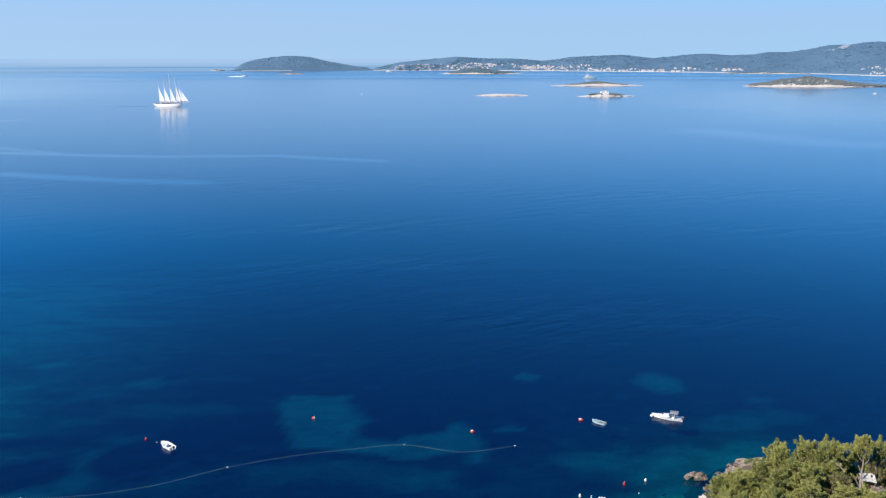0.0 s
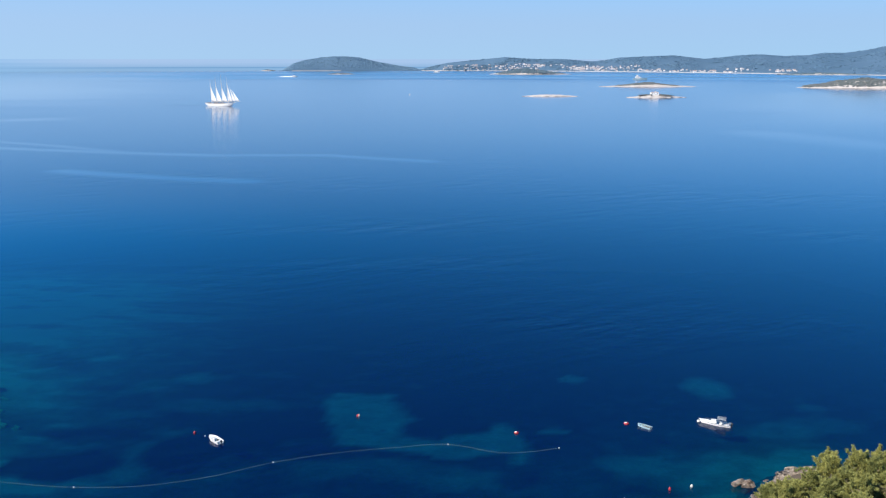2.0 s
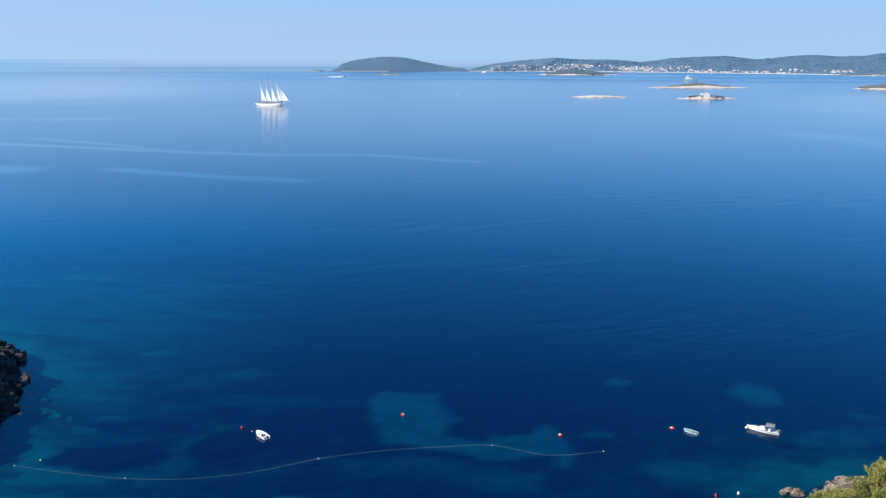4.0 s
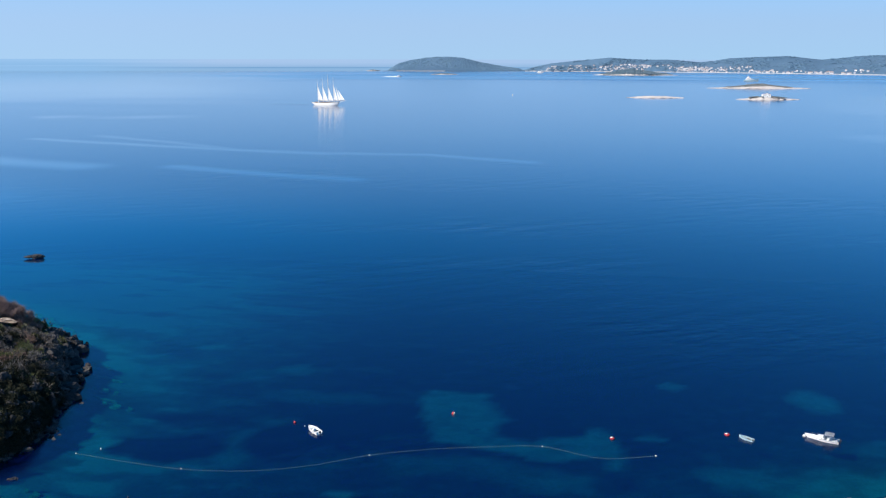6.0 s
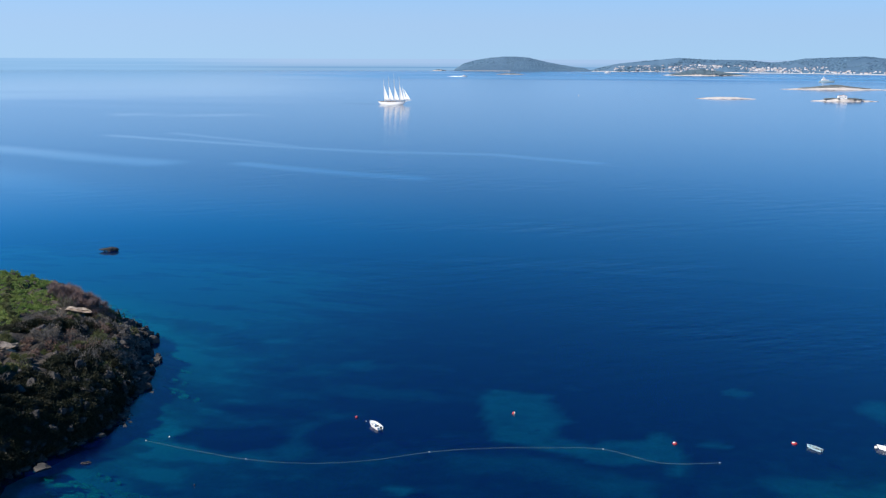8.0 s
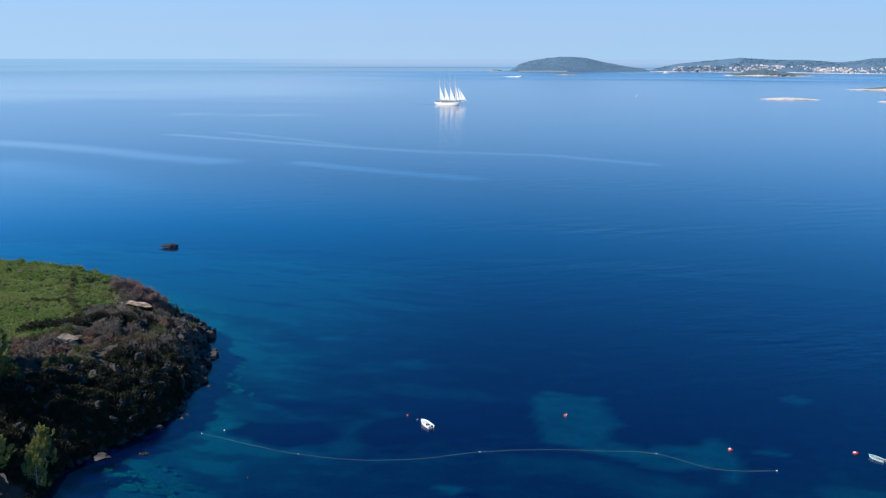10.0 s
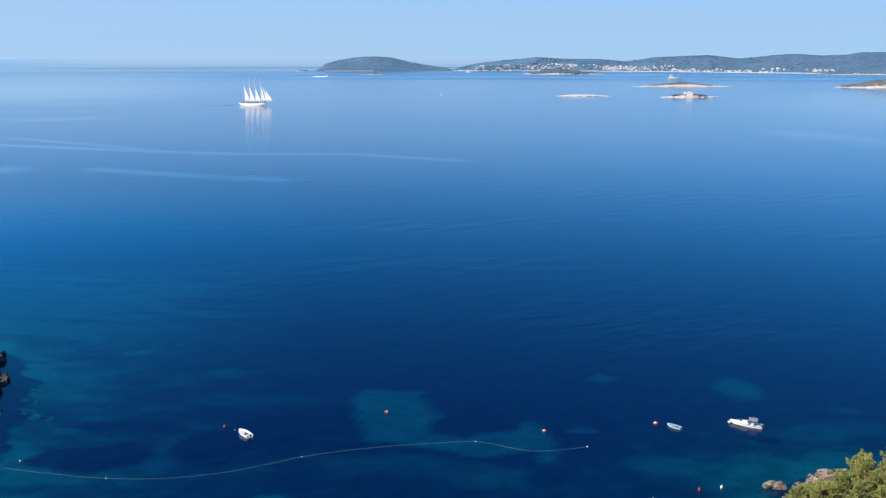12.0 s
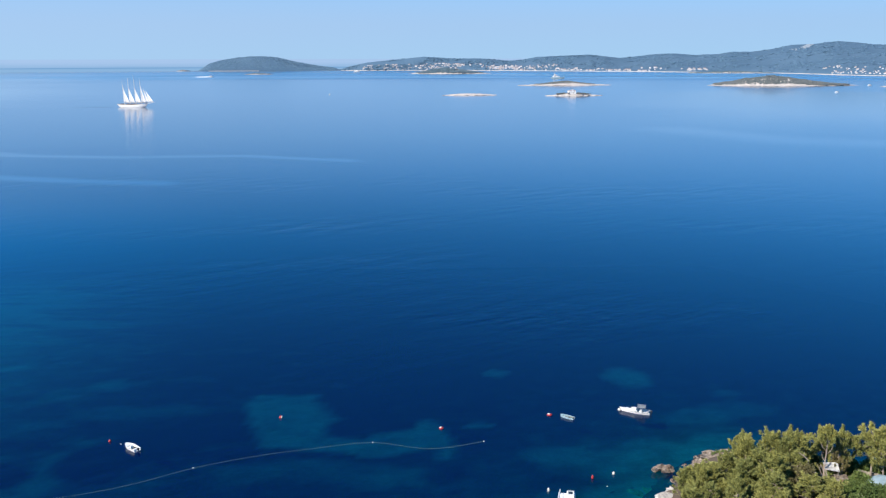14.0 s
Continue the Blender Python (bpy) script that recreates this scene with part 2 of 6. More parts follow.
MAQUIS = leafy("maquis_leaves", (0.06, 0.12, 0.022), (0.27, 0.39, 0.10), (0.32, 0.34, 0.13), 0.25, 0.12)
DRY_SCRUB = leafy("dry_scrub_twigs", (0.04, 0.035, 0.031), (0.34, 0.305, 0.265), (0.17, 0.145, 0.125), 0.1, 0.15)
RUSSET = leafy("russet_leaves", (0.10, 0.06, 0.045), (0.38, 0.24, 0.19), (0.28, 0.20, 0.16), 0.15, 0.2)
DULL_GREEN = leafy("dull_green_leaves", (0.045, 0.06, 0.02), (0.20, 0.21, 0.08), (0.14, 0.14, 0.07), 0.2, 0.2)
THICKET = leafy("bare_reddish_twigs", (0.09, 0.065, 0.06), (0.36, 0.27, 0.25), (0.24, 0.17, 0.155), 0.1, 0.4)
BARK = surface("pale_pine_bark", (0.50, 0.42, 0.35), (0.38, 0.30, 0.25), (0.20, 0.15, 0.12), 2.0, 0.9, 0.6, 5.0, 0.2)
GELCOAT = surface("white_gelcoat", (0.80, 0.79, 0.76), (0.76, 0.76, 0.74), (0.66, 0.65, 0.62), 0.7, 0.25, 0.05, 6.0)
SHIP_WHITE = surface("white_ship_paint", (0.84, 0.83, 0.81), (0.80, 0.79, 0.77), (0.74, 0.72, 0.69), 0.1, 0.4, 0.1, 6.0)
SAILCLOTH = surface("white_sailcloth", (0.86, 0.84, 0.81), (0.82, 0.80, 0.77), (0.78, 0.75, 0.71), 0.15, 0.8, 0.2, 6.0)
MAST_PAINT = surface("buff_mast_paint", (0.80, 0.76, 0.70), (0.74, 0.70, 0.64), (0.58, 0.54, 0.48), 0.3, 0.5)
TEAK = surface("weathered_teak", (0.30, 0.21, 0.13), (0.24, 0.17, 0.11), (0.15, 0.10, 0.07), 1.0, 0.7, 0.2, 8.0)
DARK_TRIM = surface("dark_trim", (0.03, 0.03, 0.035), (0.05, 0.05, 0.055), (0.02, 0.02, 0.02), 1.0, 0.4)
GREY_CANVAS = surface("grey_canvas", (0.40, 0.42, 0.45), (0.33, 0.36, 0.40), (0.25, 0.27, 0.30), 1.5, 0.8, 0.2, 8.0)
BLUE_GREY = surface("blue_grey_hull_paint", (0.36, 0.50, 0.56), (0.30, 0.44, 0.50), (0.18, 0.27, 0.32), 1.5, 0.5, 0.1, 6.0)
STEEL = surface("polished_rail", (0.6, 0.6, 0.6), (0.55, 0.55, 0.55), (0.4, 0.4, 0.4), 2.0, 0.25, 0.05, 8.0, 0.0, 1.0)
BUOY_RED = surface("orange_red_plastic", (0.42, 0.03, 0.04), (0.36, 0.03, 0.035), (0.24, 0.03, 0.03), 2.0, 0.45, 0.1, 8.0, 0.12)
BUOY_WHITE = surface("off_white_plastic", (0.78, 0.75, 0.66), (0.70, 0.68, 0.60), (0.45, 0.42, 0.34), 2.0, 0.45, 0.1, 8.0, 0.12)
FLOAT = surface("faded_yellow_float", (0.16, 0.30, 0.24), (0.13, 0.26, 0.21), (0.19, 0.26, 0.13), 3.0, 0.5, 0.1, 8.0, 0.15)
ROPE = surface("wet_rope", (0.07, 0.09, 0.08), (0.05, 0.07, 0.06), (0.03, 0.04, 0.04), 8.0, 0.8)
FOAM = surface("white_foam", (0.80, 0.82, 0.84), (0.70, 0.74, 0.78), (0.55, 0.62, 0.70), 0.5, 0.9, 0.3, 4.0)
PLASTER = surface("pale_house_plaster", (0.66, 0.65, 0.66), (0.58, 0.57, 0.58), (0.46, 0.45, 0.47), 0.3, 0.9, 0.1, 6.0, 0.25)
# Terracotta greyed down: distance haze is put into the tile colour.
ROOF_TILE = surface("haze_greyed_terracotta", (0.38, 0.28, 0.25), (0.34, 0.25, 0.22), (0.26, 0.20, 0.18), 0.8, 0.85, 0.3, 6.0, 0.2)
CANVAS = surface("white_awning_canvas", (0.80, 0.79, 0.77), (0.74, 0.73, 0.72), (0.60, 0.59, 0.58), 1.2, 0.8, 0.2, 6.0)
BLUE_CANVAS = surface("pale_blue_tarpaulin", (0.46, 0.60, 0.68), (0.52, 0.64, 0.70), (0.36, 0.48, 0.56), 0.8, 0.55, 0.3, 4.0)
DRY_STONE = surface("dry_stone", (0.42, 0.37, 0.30), (0.34, 0.30, 0.25), (0.18, 0.16, 0.13), 1.5, 0.9, 0.5, 5.0, 0.2)


def glass_material():
    k = Mat("tinted_glass")
    return k.end(k.add("BsdfPrincipled", {"Base Color": rgb(0.04, 0.05, 0.06), "Roughness": 0.08, "Specular IOR Level": 0.6}).outputs[0])


GLASS = glass_material()


# ---- building blocks ----
def part(name, bm, material, parent=None, label="", smooth=False):
    """Links a bmesh as one mesh object under a thing or a part."""
    me = bpy.data.meshes.new(name)
    bm.to_mesh(me)
    bm.free()
    if smooth:
        me.polygons.foreach_set("use_smooth", [True] * len(me.polygons))
    me.materials.append(material)
    ob = new(name, me)
    if parent:
        ob.parent = parent
    if label:
        ob["label"] = label
    return ob


def thing(name, m, label, category, group="", kind=""):
    """An empty at the base of a thing that carries its parts."""
    ob = new(name)
    ob.matrix_world = m
    return tagged(ob, label, category, group, kind)


def raw(name, verts, faces, material, parent=None, smooth=False, label=""):
    """A mesh object from arrays that the code has worked out."""
    me = bpy.data.meshes.new(name)
    me.from_pydata([tuple(v) for v in verts], [], faces)
    if smooth:
        me.polygons.foreach_set("use_smooth", [True] * len(me.polygons))
    me.materials.append(material)
    ob = new(name, me)
    if parent:
        ob.parent = parent
    if label:
        ob["label"] = label
    return ob


def tris(name, co, material, parent=None):
    """A mesh of loose triangles: co is (n, 3, 3)."""
    n = len(co)
    me = bpy.data.meshes.new(name)
    me.vertices.add(3 * n)
    me.vertices.foreach_set("co", np.ascontiguousarray(co, dtype=np.float32).ravel())
    me.loops.add(3 * n)
    me.loops.foreach_set("vertex_index", np.arange(3 * n, dtype=np.int32))
    me.polygons.add(n)
    me.polygons.foreach_set("loop_start", np.arange(0, 3 * n, 3, dtype=np.int32))
    me.update(calc_edges=True)
    me.validate()
    me.materials.append(material)
    ob = new(name, me)
    if parent:
        ob.parent = parent
    return ob


def box(bm, x, y, z, sx, sy, sz, bevel=0.0, turn=0.0):
    """A bevelled block about (x, y) that stands on z."""
    m = pose(x, y, z + sz / 2, 0, 0, turn) @ Matrix.Diagonal((sx, sy, sz, 1))
    vs = bmesh.ops.create_cube(bm, size=1, matrix=m)["verts"]
    if bevel:
        es = list({e for v in vs for e in v.link_edges})
        bmesh.ops.bevel(bm, geom=es, offset=bevel, segments=2, affect="EDGES")


def tube(bm, pts, radii, sides=7):
    """A tapered round limb along points."""
    rings = []
    for i, p in enumerate(pts):
        p = Vector([float(c) for c in p])
        way = (Vector(pts[min(i + 1, len(pts) - 1)]) - Vector(pts[max(i - 1, 0)])).normalized()
        side = way.cross(Vector((0.31, 0.95, 0.13))).normalized()
        other = way.cross(side)
        rings.append([bm.verts.new(p + float(radii[i]) * (math.cos(a) * side + math.sin(a) * other)) for a in (k * math.tau / sides for k in range(sides))])
    for a, b in zip(rings, rings[1:]):
        for k in range(sides):
            bm.faces.new((a[k], a[(k + 1) % sides], b[(k + 1) % sides], b[k]))
    bm.faces.new(rings[0][::-1])
    bm.faces.new(rings[-1])


def ball(bm, x, y, z, rx, ry, rz, cuts=2, rough=0.0, seed=0.0, turn=0.0):
    """A rounded lump, uneven by rough."""
    m = pose(x, y, z, 0, 0, turn) @ Matrix.Diagonal((rx, ry, rz, 1))
    vs = bmesh.ops.create_icosphere(bm, subdivisions=cuts, radius=1)["verts"]
    for v in vs:
        k = 1 + rough * noise.noise(v.co * 1.3 + Vector((seed, seed * 0.7, 3))) + 0.5 * rough * noise.noise(v.co * 3.1 + Vector((seed, 9, 3)))
        v.co = m @ (v.co * k)


def blades(centres, ways, length, width, rng, count=5, open_=0.7):
    """Tufts of narrow leaves: at each centre a few blades that spread about the way given."""
    c = np.repeat(centres, count, axis=0)
    w = np.repeat(ways, count, axis=0) + rng.normal(0, open_, (len(c), 3))
    w /= np.linalg.norm(w, axis=1, keepdims=True) + 1e-9
    s = np.cross(w, rng.normal(0, 1, (len(c), 3)))
    s /= np.linalg.norm(s, axis=1, keepdims=True) + 1e-9
    ln = length * rng.uniform(0.6, 1.3, (len(c), 1))
    wd = width * rng.uniform(0.7, 1.3, (len(c), 1))
    return np.stack([c - s * wd / 2, c + s * wd / 2, c + w * ln], axis=1)


def shrubs(centres, radii, rng, each=60, length=0.4, width=0.1, rise=0.7, flat=0.8, count=4):
    """Leaves of many rounded shrubs, as loose blades that leave an uneven outline."""
    n = len(centres)
    d = rng.normal(0, 1, (n, each, 3))
    d /= np.linalg.norm(d, axis=2, keepdims=True)
    d[..., 2] = np.abs(d[..., 2]) * 1.1 - 0.2
    r = np.asarray(radii)[:, None, None]
    c = np.asarray(centres)[:, None] + d * r * rng.uniform(0.4, 1.05, (n, each, 1)) * np.array([1, 1, flat])
    w = d * 0.6 + np.array([0, 0, rise])
    return blades(c.reshape(-1, 3), w.reshape(-1, 3), length, width, rng, count, 0.5)


def polygon_distance(px_, py_, poly):
    """Metres inside (+) or outside (-) a polygon, for arrays of points."""
    inside = np.zeros(px_.shape, bool)
    best = np.full(px_.shape, 1e9)
    for (x0, y0), (x1, y1) in zip(poly, poly[1:] + poly[:1]):
        dx, dy = x1 - x0, y1 - y0
        t = np.clip(((px_ - x0) * dx + (py_ - y0) * dy) / (dx * dx + dy * dy), 0, 1)
        best = np.minimum(best, np.hypot(px_ - x0 - t * dx, py_ - y0 - t * dy))
        if y0 != y1:
            inside ^= ((y0 > py_) != (y1 > py_)) & (px_ < x0 + (py_ - y0) * dx / dy)
    return np.where(inside, best, -best)


def fbm(xs, ys, scale, octaves=4, seed=0.0):
    """Uneven ground, about -1 to 1."""
    return np.array([noise.fractal(Vector((x * scale, y * scale, seed)), 1.0, 2.0, octaves) for x, y in zip(xs.ravel(), ys.ravel())]).reshape(xs.shape)


def grid_faces(rows, cols, keep=None):
    return [(r * cols + c, r * cols + c + 1, (r + 1) * cols + c + 1, (r + 1) * cols + c) for r in range(rows - 1) for c in range(cols - 1) if keep is None or keep[r, c]]


def smooth(v, a, b):
    t = np.clip((v - a) / (b - a), 0, 1)
    return t * t * (3 - 2 * t)


# ---- the two headlands as ground ----
LEFT_COAST = [(-95, 97), (-98, 104), (-96.5, 112), (-94, 121), (-94.5, 129), (-98, 137), (-99, 143), (-104, 152), (-110.5, 163), (-114.5, 171.5), (-118, 176), (-125.5, 180.5), (-136, 187), (-145, 194.5), (-158, 198.5), (-185, 201), (-230, 203), (-320, 190), (-320, 20), (-120, 20), (-92, 60), (-93, 86)]
RIGHT_COAST = [(35.5, 114), (38, 119), (42, 124), (45, 128), (48, 131.5), (53, 132), (58, 128), (64, 124), (72, 121.5), (82, 120), (100, 118), (150, 122), (220, 100), (220, 10), (60, 10), (40, 70), (35, 95), (34, 106)]


NE_SHORE = [(-114.5, 171.5), (-118, 176), (-125.5, 180.5), (-136, 187), (-142, 192)]


def left_height(x, y):
    """Plateau, steep eastern foot, gentler north-eastern slope, rock ledges between."""
    x, y = np.asarray(x, float), np.asarray(y, float)
    d = polygon_distance(x, y, LEFT_COAST)
    near = np.maximum(d, 0)
    z = 5.6 * (1 - np.exp(-near / 4.2)) + 5.7 * (1 - np.exp(-near / 15))
    best = np.full(x.shape, 1e9)
    for (x0, y0), (x1, y1) in zip(NE_SHORE, NE_SHORE[1:]):
        dx, dy = x1 - x0, y1 - y0
        t = np.clip(((x - x0) * dx + (y - y0) * dy) / (dx * dx + dy * dy), 0, 1)
        best = np.minimum(best, np.hypot(x - x0 - t * dx, y - y0 - t * dy))
    z = np.minimum(z, 0.5 + 0.54 * best)
    slope = np.exp(-np.maximum(near - 20, 0) / 8) * np.clip(near / 2, 0, 1)
    rough = fbm(x, y, 0.11, 4, 2.0)
    z = z + 1.5 * rough * np.clip(near / 6, 0, 1) * (0.12 + 0.88 * slope)
    step = z / 1.7 + 1.5 * fbm(x, y, 0.06, 3, 6.0)
    z = z - slope * 0.85 * np.sin(math.tau * step) / 2 + slope * (np.abs(fbm(x, y, 0.3, 4, 5.0)) - 0.25) * 1.6
    return np.where(d > 0, z, d * 1.3)


def right_height(x, y):
    x, y = np.asarray(x, float), np.asarray(y, float)
    d = polygon_distance(x, y, RIGHT_COAST)
    inland = 4.2 * (1 - np.exp(-np.maximum(d, 0) / 4.0)) + 0.06 * np.maximum(d - 10, 0) + fbm(x, y, 0.2, 4, 8.0) * np.clip(d / 3, 0, 1) * 0.5
    return np.where(d > 0, inland, d * 0.8 + fbm(x, y, 0.35, 3, 5.0) * 2.2 * np.clip(-d / 2, 0, 1))


def left_z(x, y):
    return float(left_height(np.array([x]), np.array([y]))[0])


def right_z(x, y):
    return float(right_height(np.array([x]), np.array([y]))[0])


def ground(name, x0, x1, y0, y1, step, height, material, label):
    xs, ys = np.meshgrid(np.arange(x0, x1 + 0.01, step), np.arange(y0, y1 + 0.01, step))
    z = height(xs, ys)
    keep = np.maximum.reduce([z[:-1, :-1], z[1:, :-1], z[:-1, 1:], z[1:, 1:]]) > -5.5
    ob = raw(name, np.stack([xs, ys, z], -1).reshape(-1, 3), grid_faces(*xs.shape, keep), material, smooth=True)
    return tagged(ob, label, "ground", kind="structure")


ground("ground_left_headland", -238, -78, 30, 220, 0.9, left_height, BURNT_SOIL, "dark stony slope of the rocky headland")
ground("ground_right_headland", 26, 112, 40, 138, 1.0, right_height, SOIL, "dry stony soil under the coastal pines")

# ---- sea, seabed and the far edge of the water ----
# Lanes of smooth water: points along each lane, half width, strength.
LANES = [
    ([(-600, 552), (-518, 541), (-481, 534), (-421, 519), (-361, 499), (-311, 487)], 13, 1.0),
    ([(-454, 654), (-345, 621), (-259, 600), (-192, 586), (-112, 591), (-40, 560)], 6, 0.7),
    ([(-420, 690), (-330, 645), (-259, 604)], 5, 0.5),
    ([(-253, 498), (-192, 477), (-132, 461)], 7, 0.9),
    ([(-610, 904), (-444, 935)], 12, 0.5),
    ([(-420, 420), (-340, 390), (-280, 355)], 28, 0.95),
    ([(244, 790), (299, 676), (360, 649)], 30, 0.35),
    ([(-420, 330), (-260, 290), (-160, 270)], 85, 1.0),
]


def sea():
    r = np.r_[0.05, np.geomspace(40, 300, 110), np.linspace(306, 960, 110)[:-1], np.geomspace(960, 4985, 50)]
    a = np.r_[np.linspace(-45, 45, 300), np.linspace(45, 315, 60)[1:]]
    aa, rr_ = np.meshgrid(np.radians(a), r)
    x, y = 6 + rr_ * np.sin(aa), -9 + rr_ * np.cos(aa)
    calm = np.zeros(x.shape)
    wx, wy = x + 5 * fbm(x, y, 0.008, 3, 31.0), y + 5 * fbm(x, y, 0.008, 3, 32.0)
    for pts, half, strength in LANES:
        best = np.full(x.shape, 1e9)
        for (x0, y0), (x1, y1) in zip(pts, pts[1:]):
            dx, dy = x1 - x0, y1 - y0
            t = np.clip(((wx - x0) * dx + (wy - y0) * dy) / (dx * dx + dy * dy), 0, 1)
            best = np.minimum(best, np.hypot(wx - x0 - t * dx, wy - y0 - t * dy))
        calm = np.maximum(calm, 0.65 * strength * (1 - smooth(best, half * 0.1, half * 2.0)))
    # Wide smooth sheets of water far out.
    deg = np.degrees(aa)
    drift = fbm(x * 0.5, y, 0.003, 3, 61.0)
    calm = np.maximum(calm, 0.40 * smooth(rr_ + 500 * drift, 1150, 2000) * (1 - smooth(deg + 3 * drift, -30, -16)))
    calm = np.maximum(calm, 0.3 * smooth(deg + 4 * drift, 12, 22) * smooth(rr_, 700, 1200) * (1 - smooth(rr_, 1750, 2000)))
    # A breeze ruffles the far water in bands.
    far = smooth(rr_, 2300, 3400) * smooth(deg, -30, -14) * np.clip(0.55 + 1.2 * fbm(x * 0.25, y, 0.004, 3, 51.0), 0, 1)
    calm = calm - 1.25 * far * (0.55 + 0.45 * smooth(np.degrees(aa), -14, 2))
    faces = [f[::-1] for f in grid_faces(*x.shape)]
    ob = raw("sea", np.stack([x, y, 0 * x], -1).reshape(-1, 3), faces, SEA)
    attr = ob.data.attributes.new("calm", "FLOAT", "POINT")
    attr.data.foreach_set("value", calm.ravel().astype(np.float32))
    # Close to the shore there is too little water to scatter blue.
    off = np.minimum(np.maximum(-polygon_distance(x, y, LEFT_COAST), 0), np.maximum(-polygon_distance(x, y, RIGHT_COAST), 0))
    attr = ob.data.attributes.new("shallow", "FLOAT", "POINT")
    attr.data.foreach_set("value", np.exp(-((off / 12) ** 2)).ravel().astype(np.float32))
    attr = ob.data.attributes.new("ripple", "FLOAT", "POINT")
    attr.data.foreach_set("value", (1 - 0.99 * smooth(rr_, 260, 860)).ravel().astype(np.float32))
    tagged(ob, "calm deep blue sea with faint ripples", "sea", kind="structure")


sea()

bm = bmesh.new()
rim = [bm.verts.new((4985 * math.sin(a), 4985 * math.cos(a), -45)) for a in (k * math.tau / 64 for k in range(64))]
bm.faces.new(rim[::-1])
tagged(part("deep_seabed", bm, DEEP), "dark deep seabed", "seabed", kind="structure")

# The pale sand bank and the two dark meadows beside it, as outlines on the bed.
SAND_BANK = [(-34, 167), (-33, 171.5), (-26, 172), (-19.5, 171.5), (-17.5, 165.5), (-13.5, 159.5), (-16.5, 155.5), (-15.5, 151), (-10.5, 149.5), (-7.5, 152), (-0.5, 154), (3.5, 158.5), (5.5, 155), (7, 148), (7, 140), (5, 139), (3, 144), (-6, 142.5), (-15, 144.5), (-26.5, 145.5), (-31, 154.5)]
MEADOW_WEST = [(-85, 136.5), (-80.5, 139), (-75, 140), (-70, 141), (-65, 139.5), (-63.7, 137), (-65.5, 133), (-71, 129.8), (-78, 129.4), (-83.5, 131)]
MEADOW_EAST = [(-62.5, 141), (-59, 147), (-53, 151), (-46, 154), (-39, 155), (-33.5, 152.5), (-38, 146), (-45, 142.5), (-48, 139), (-50.5, 135), (-55.5, 133.5), (-60, 136.5)]
# Smaller patches: centre x, y, half sizes, how sandy (minus: seagrass and painted shade).
BAY_PATCHES = [
    (-62, 137, 4.0, 10, 0.40), (-16, 137, 21, 5, 0.33), (-64.5, 178, 5, 4, 0.46), (-55, 164, 16, 4, 0.28), (-75, 158, 12, 3, 0.30),
    (-3, 134, 10, 4.5, 0.44), (19, 183, 3, 2.5, 0.5), (13.8, 154.5, 2.6, 1.6, 0.5), (-38.5, 123.6, 2.2, 1.3, 0.8), (-35, 122.6, 2.0, 1.6, -0.9),
    # Minus patches west of x = -86 paint the headland's shade onto the bed.
    (-74, 148, 12, 4, -0.75), (-93, 152, 5, 2.5, -0.5), (-92, 127, 3, 8, -0.5), (-87.5, 124, 3.5, 3.2, -0.7), (-92, 120.5, 4.5, 4, -0.7),
]
SHORE_PATCHES = [
    (47, 179, 5.6, 6.0, 0.62), (26, 141, 7.0, 5.0, 0.55), (56, 157, 9, 4, 0.42), (46, 143, 10, 4.5, 0.52), (57, 146, 9, 4.5, 0.52),
    (65, 168, 3.5, 2.2, 0.34), (38.5, 132, 3.2, 3.0, 0.55), (36, 138, 9, 5, 0.55), (33, 126, 7, 7, 0.50), (64, 160, 9, 4, 0.34),
    (-86, 112, 8, 4, 0.6), (-79, 110, 7, 3.5, 0.6), (-84, 162, 5, 6, 0.34), (5, 134, 2.9, 3.6, -0.6), (25, 131, 8, 3, -0.5),
]


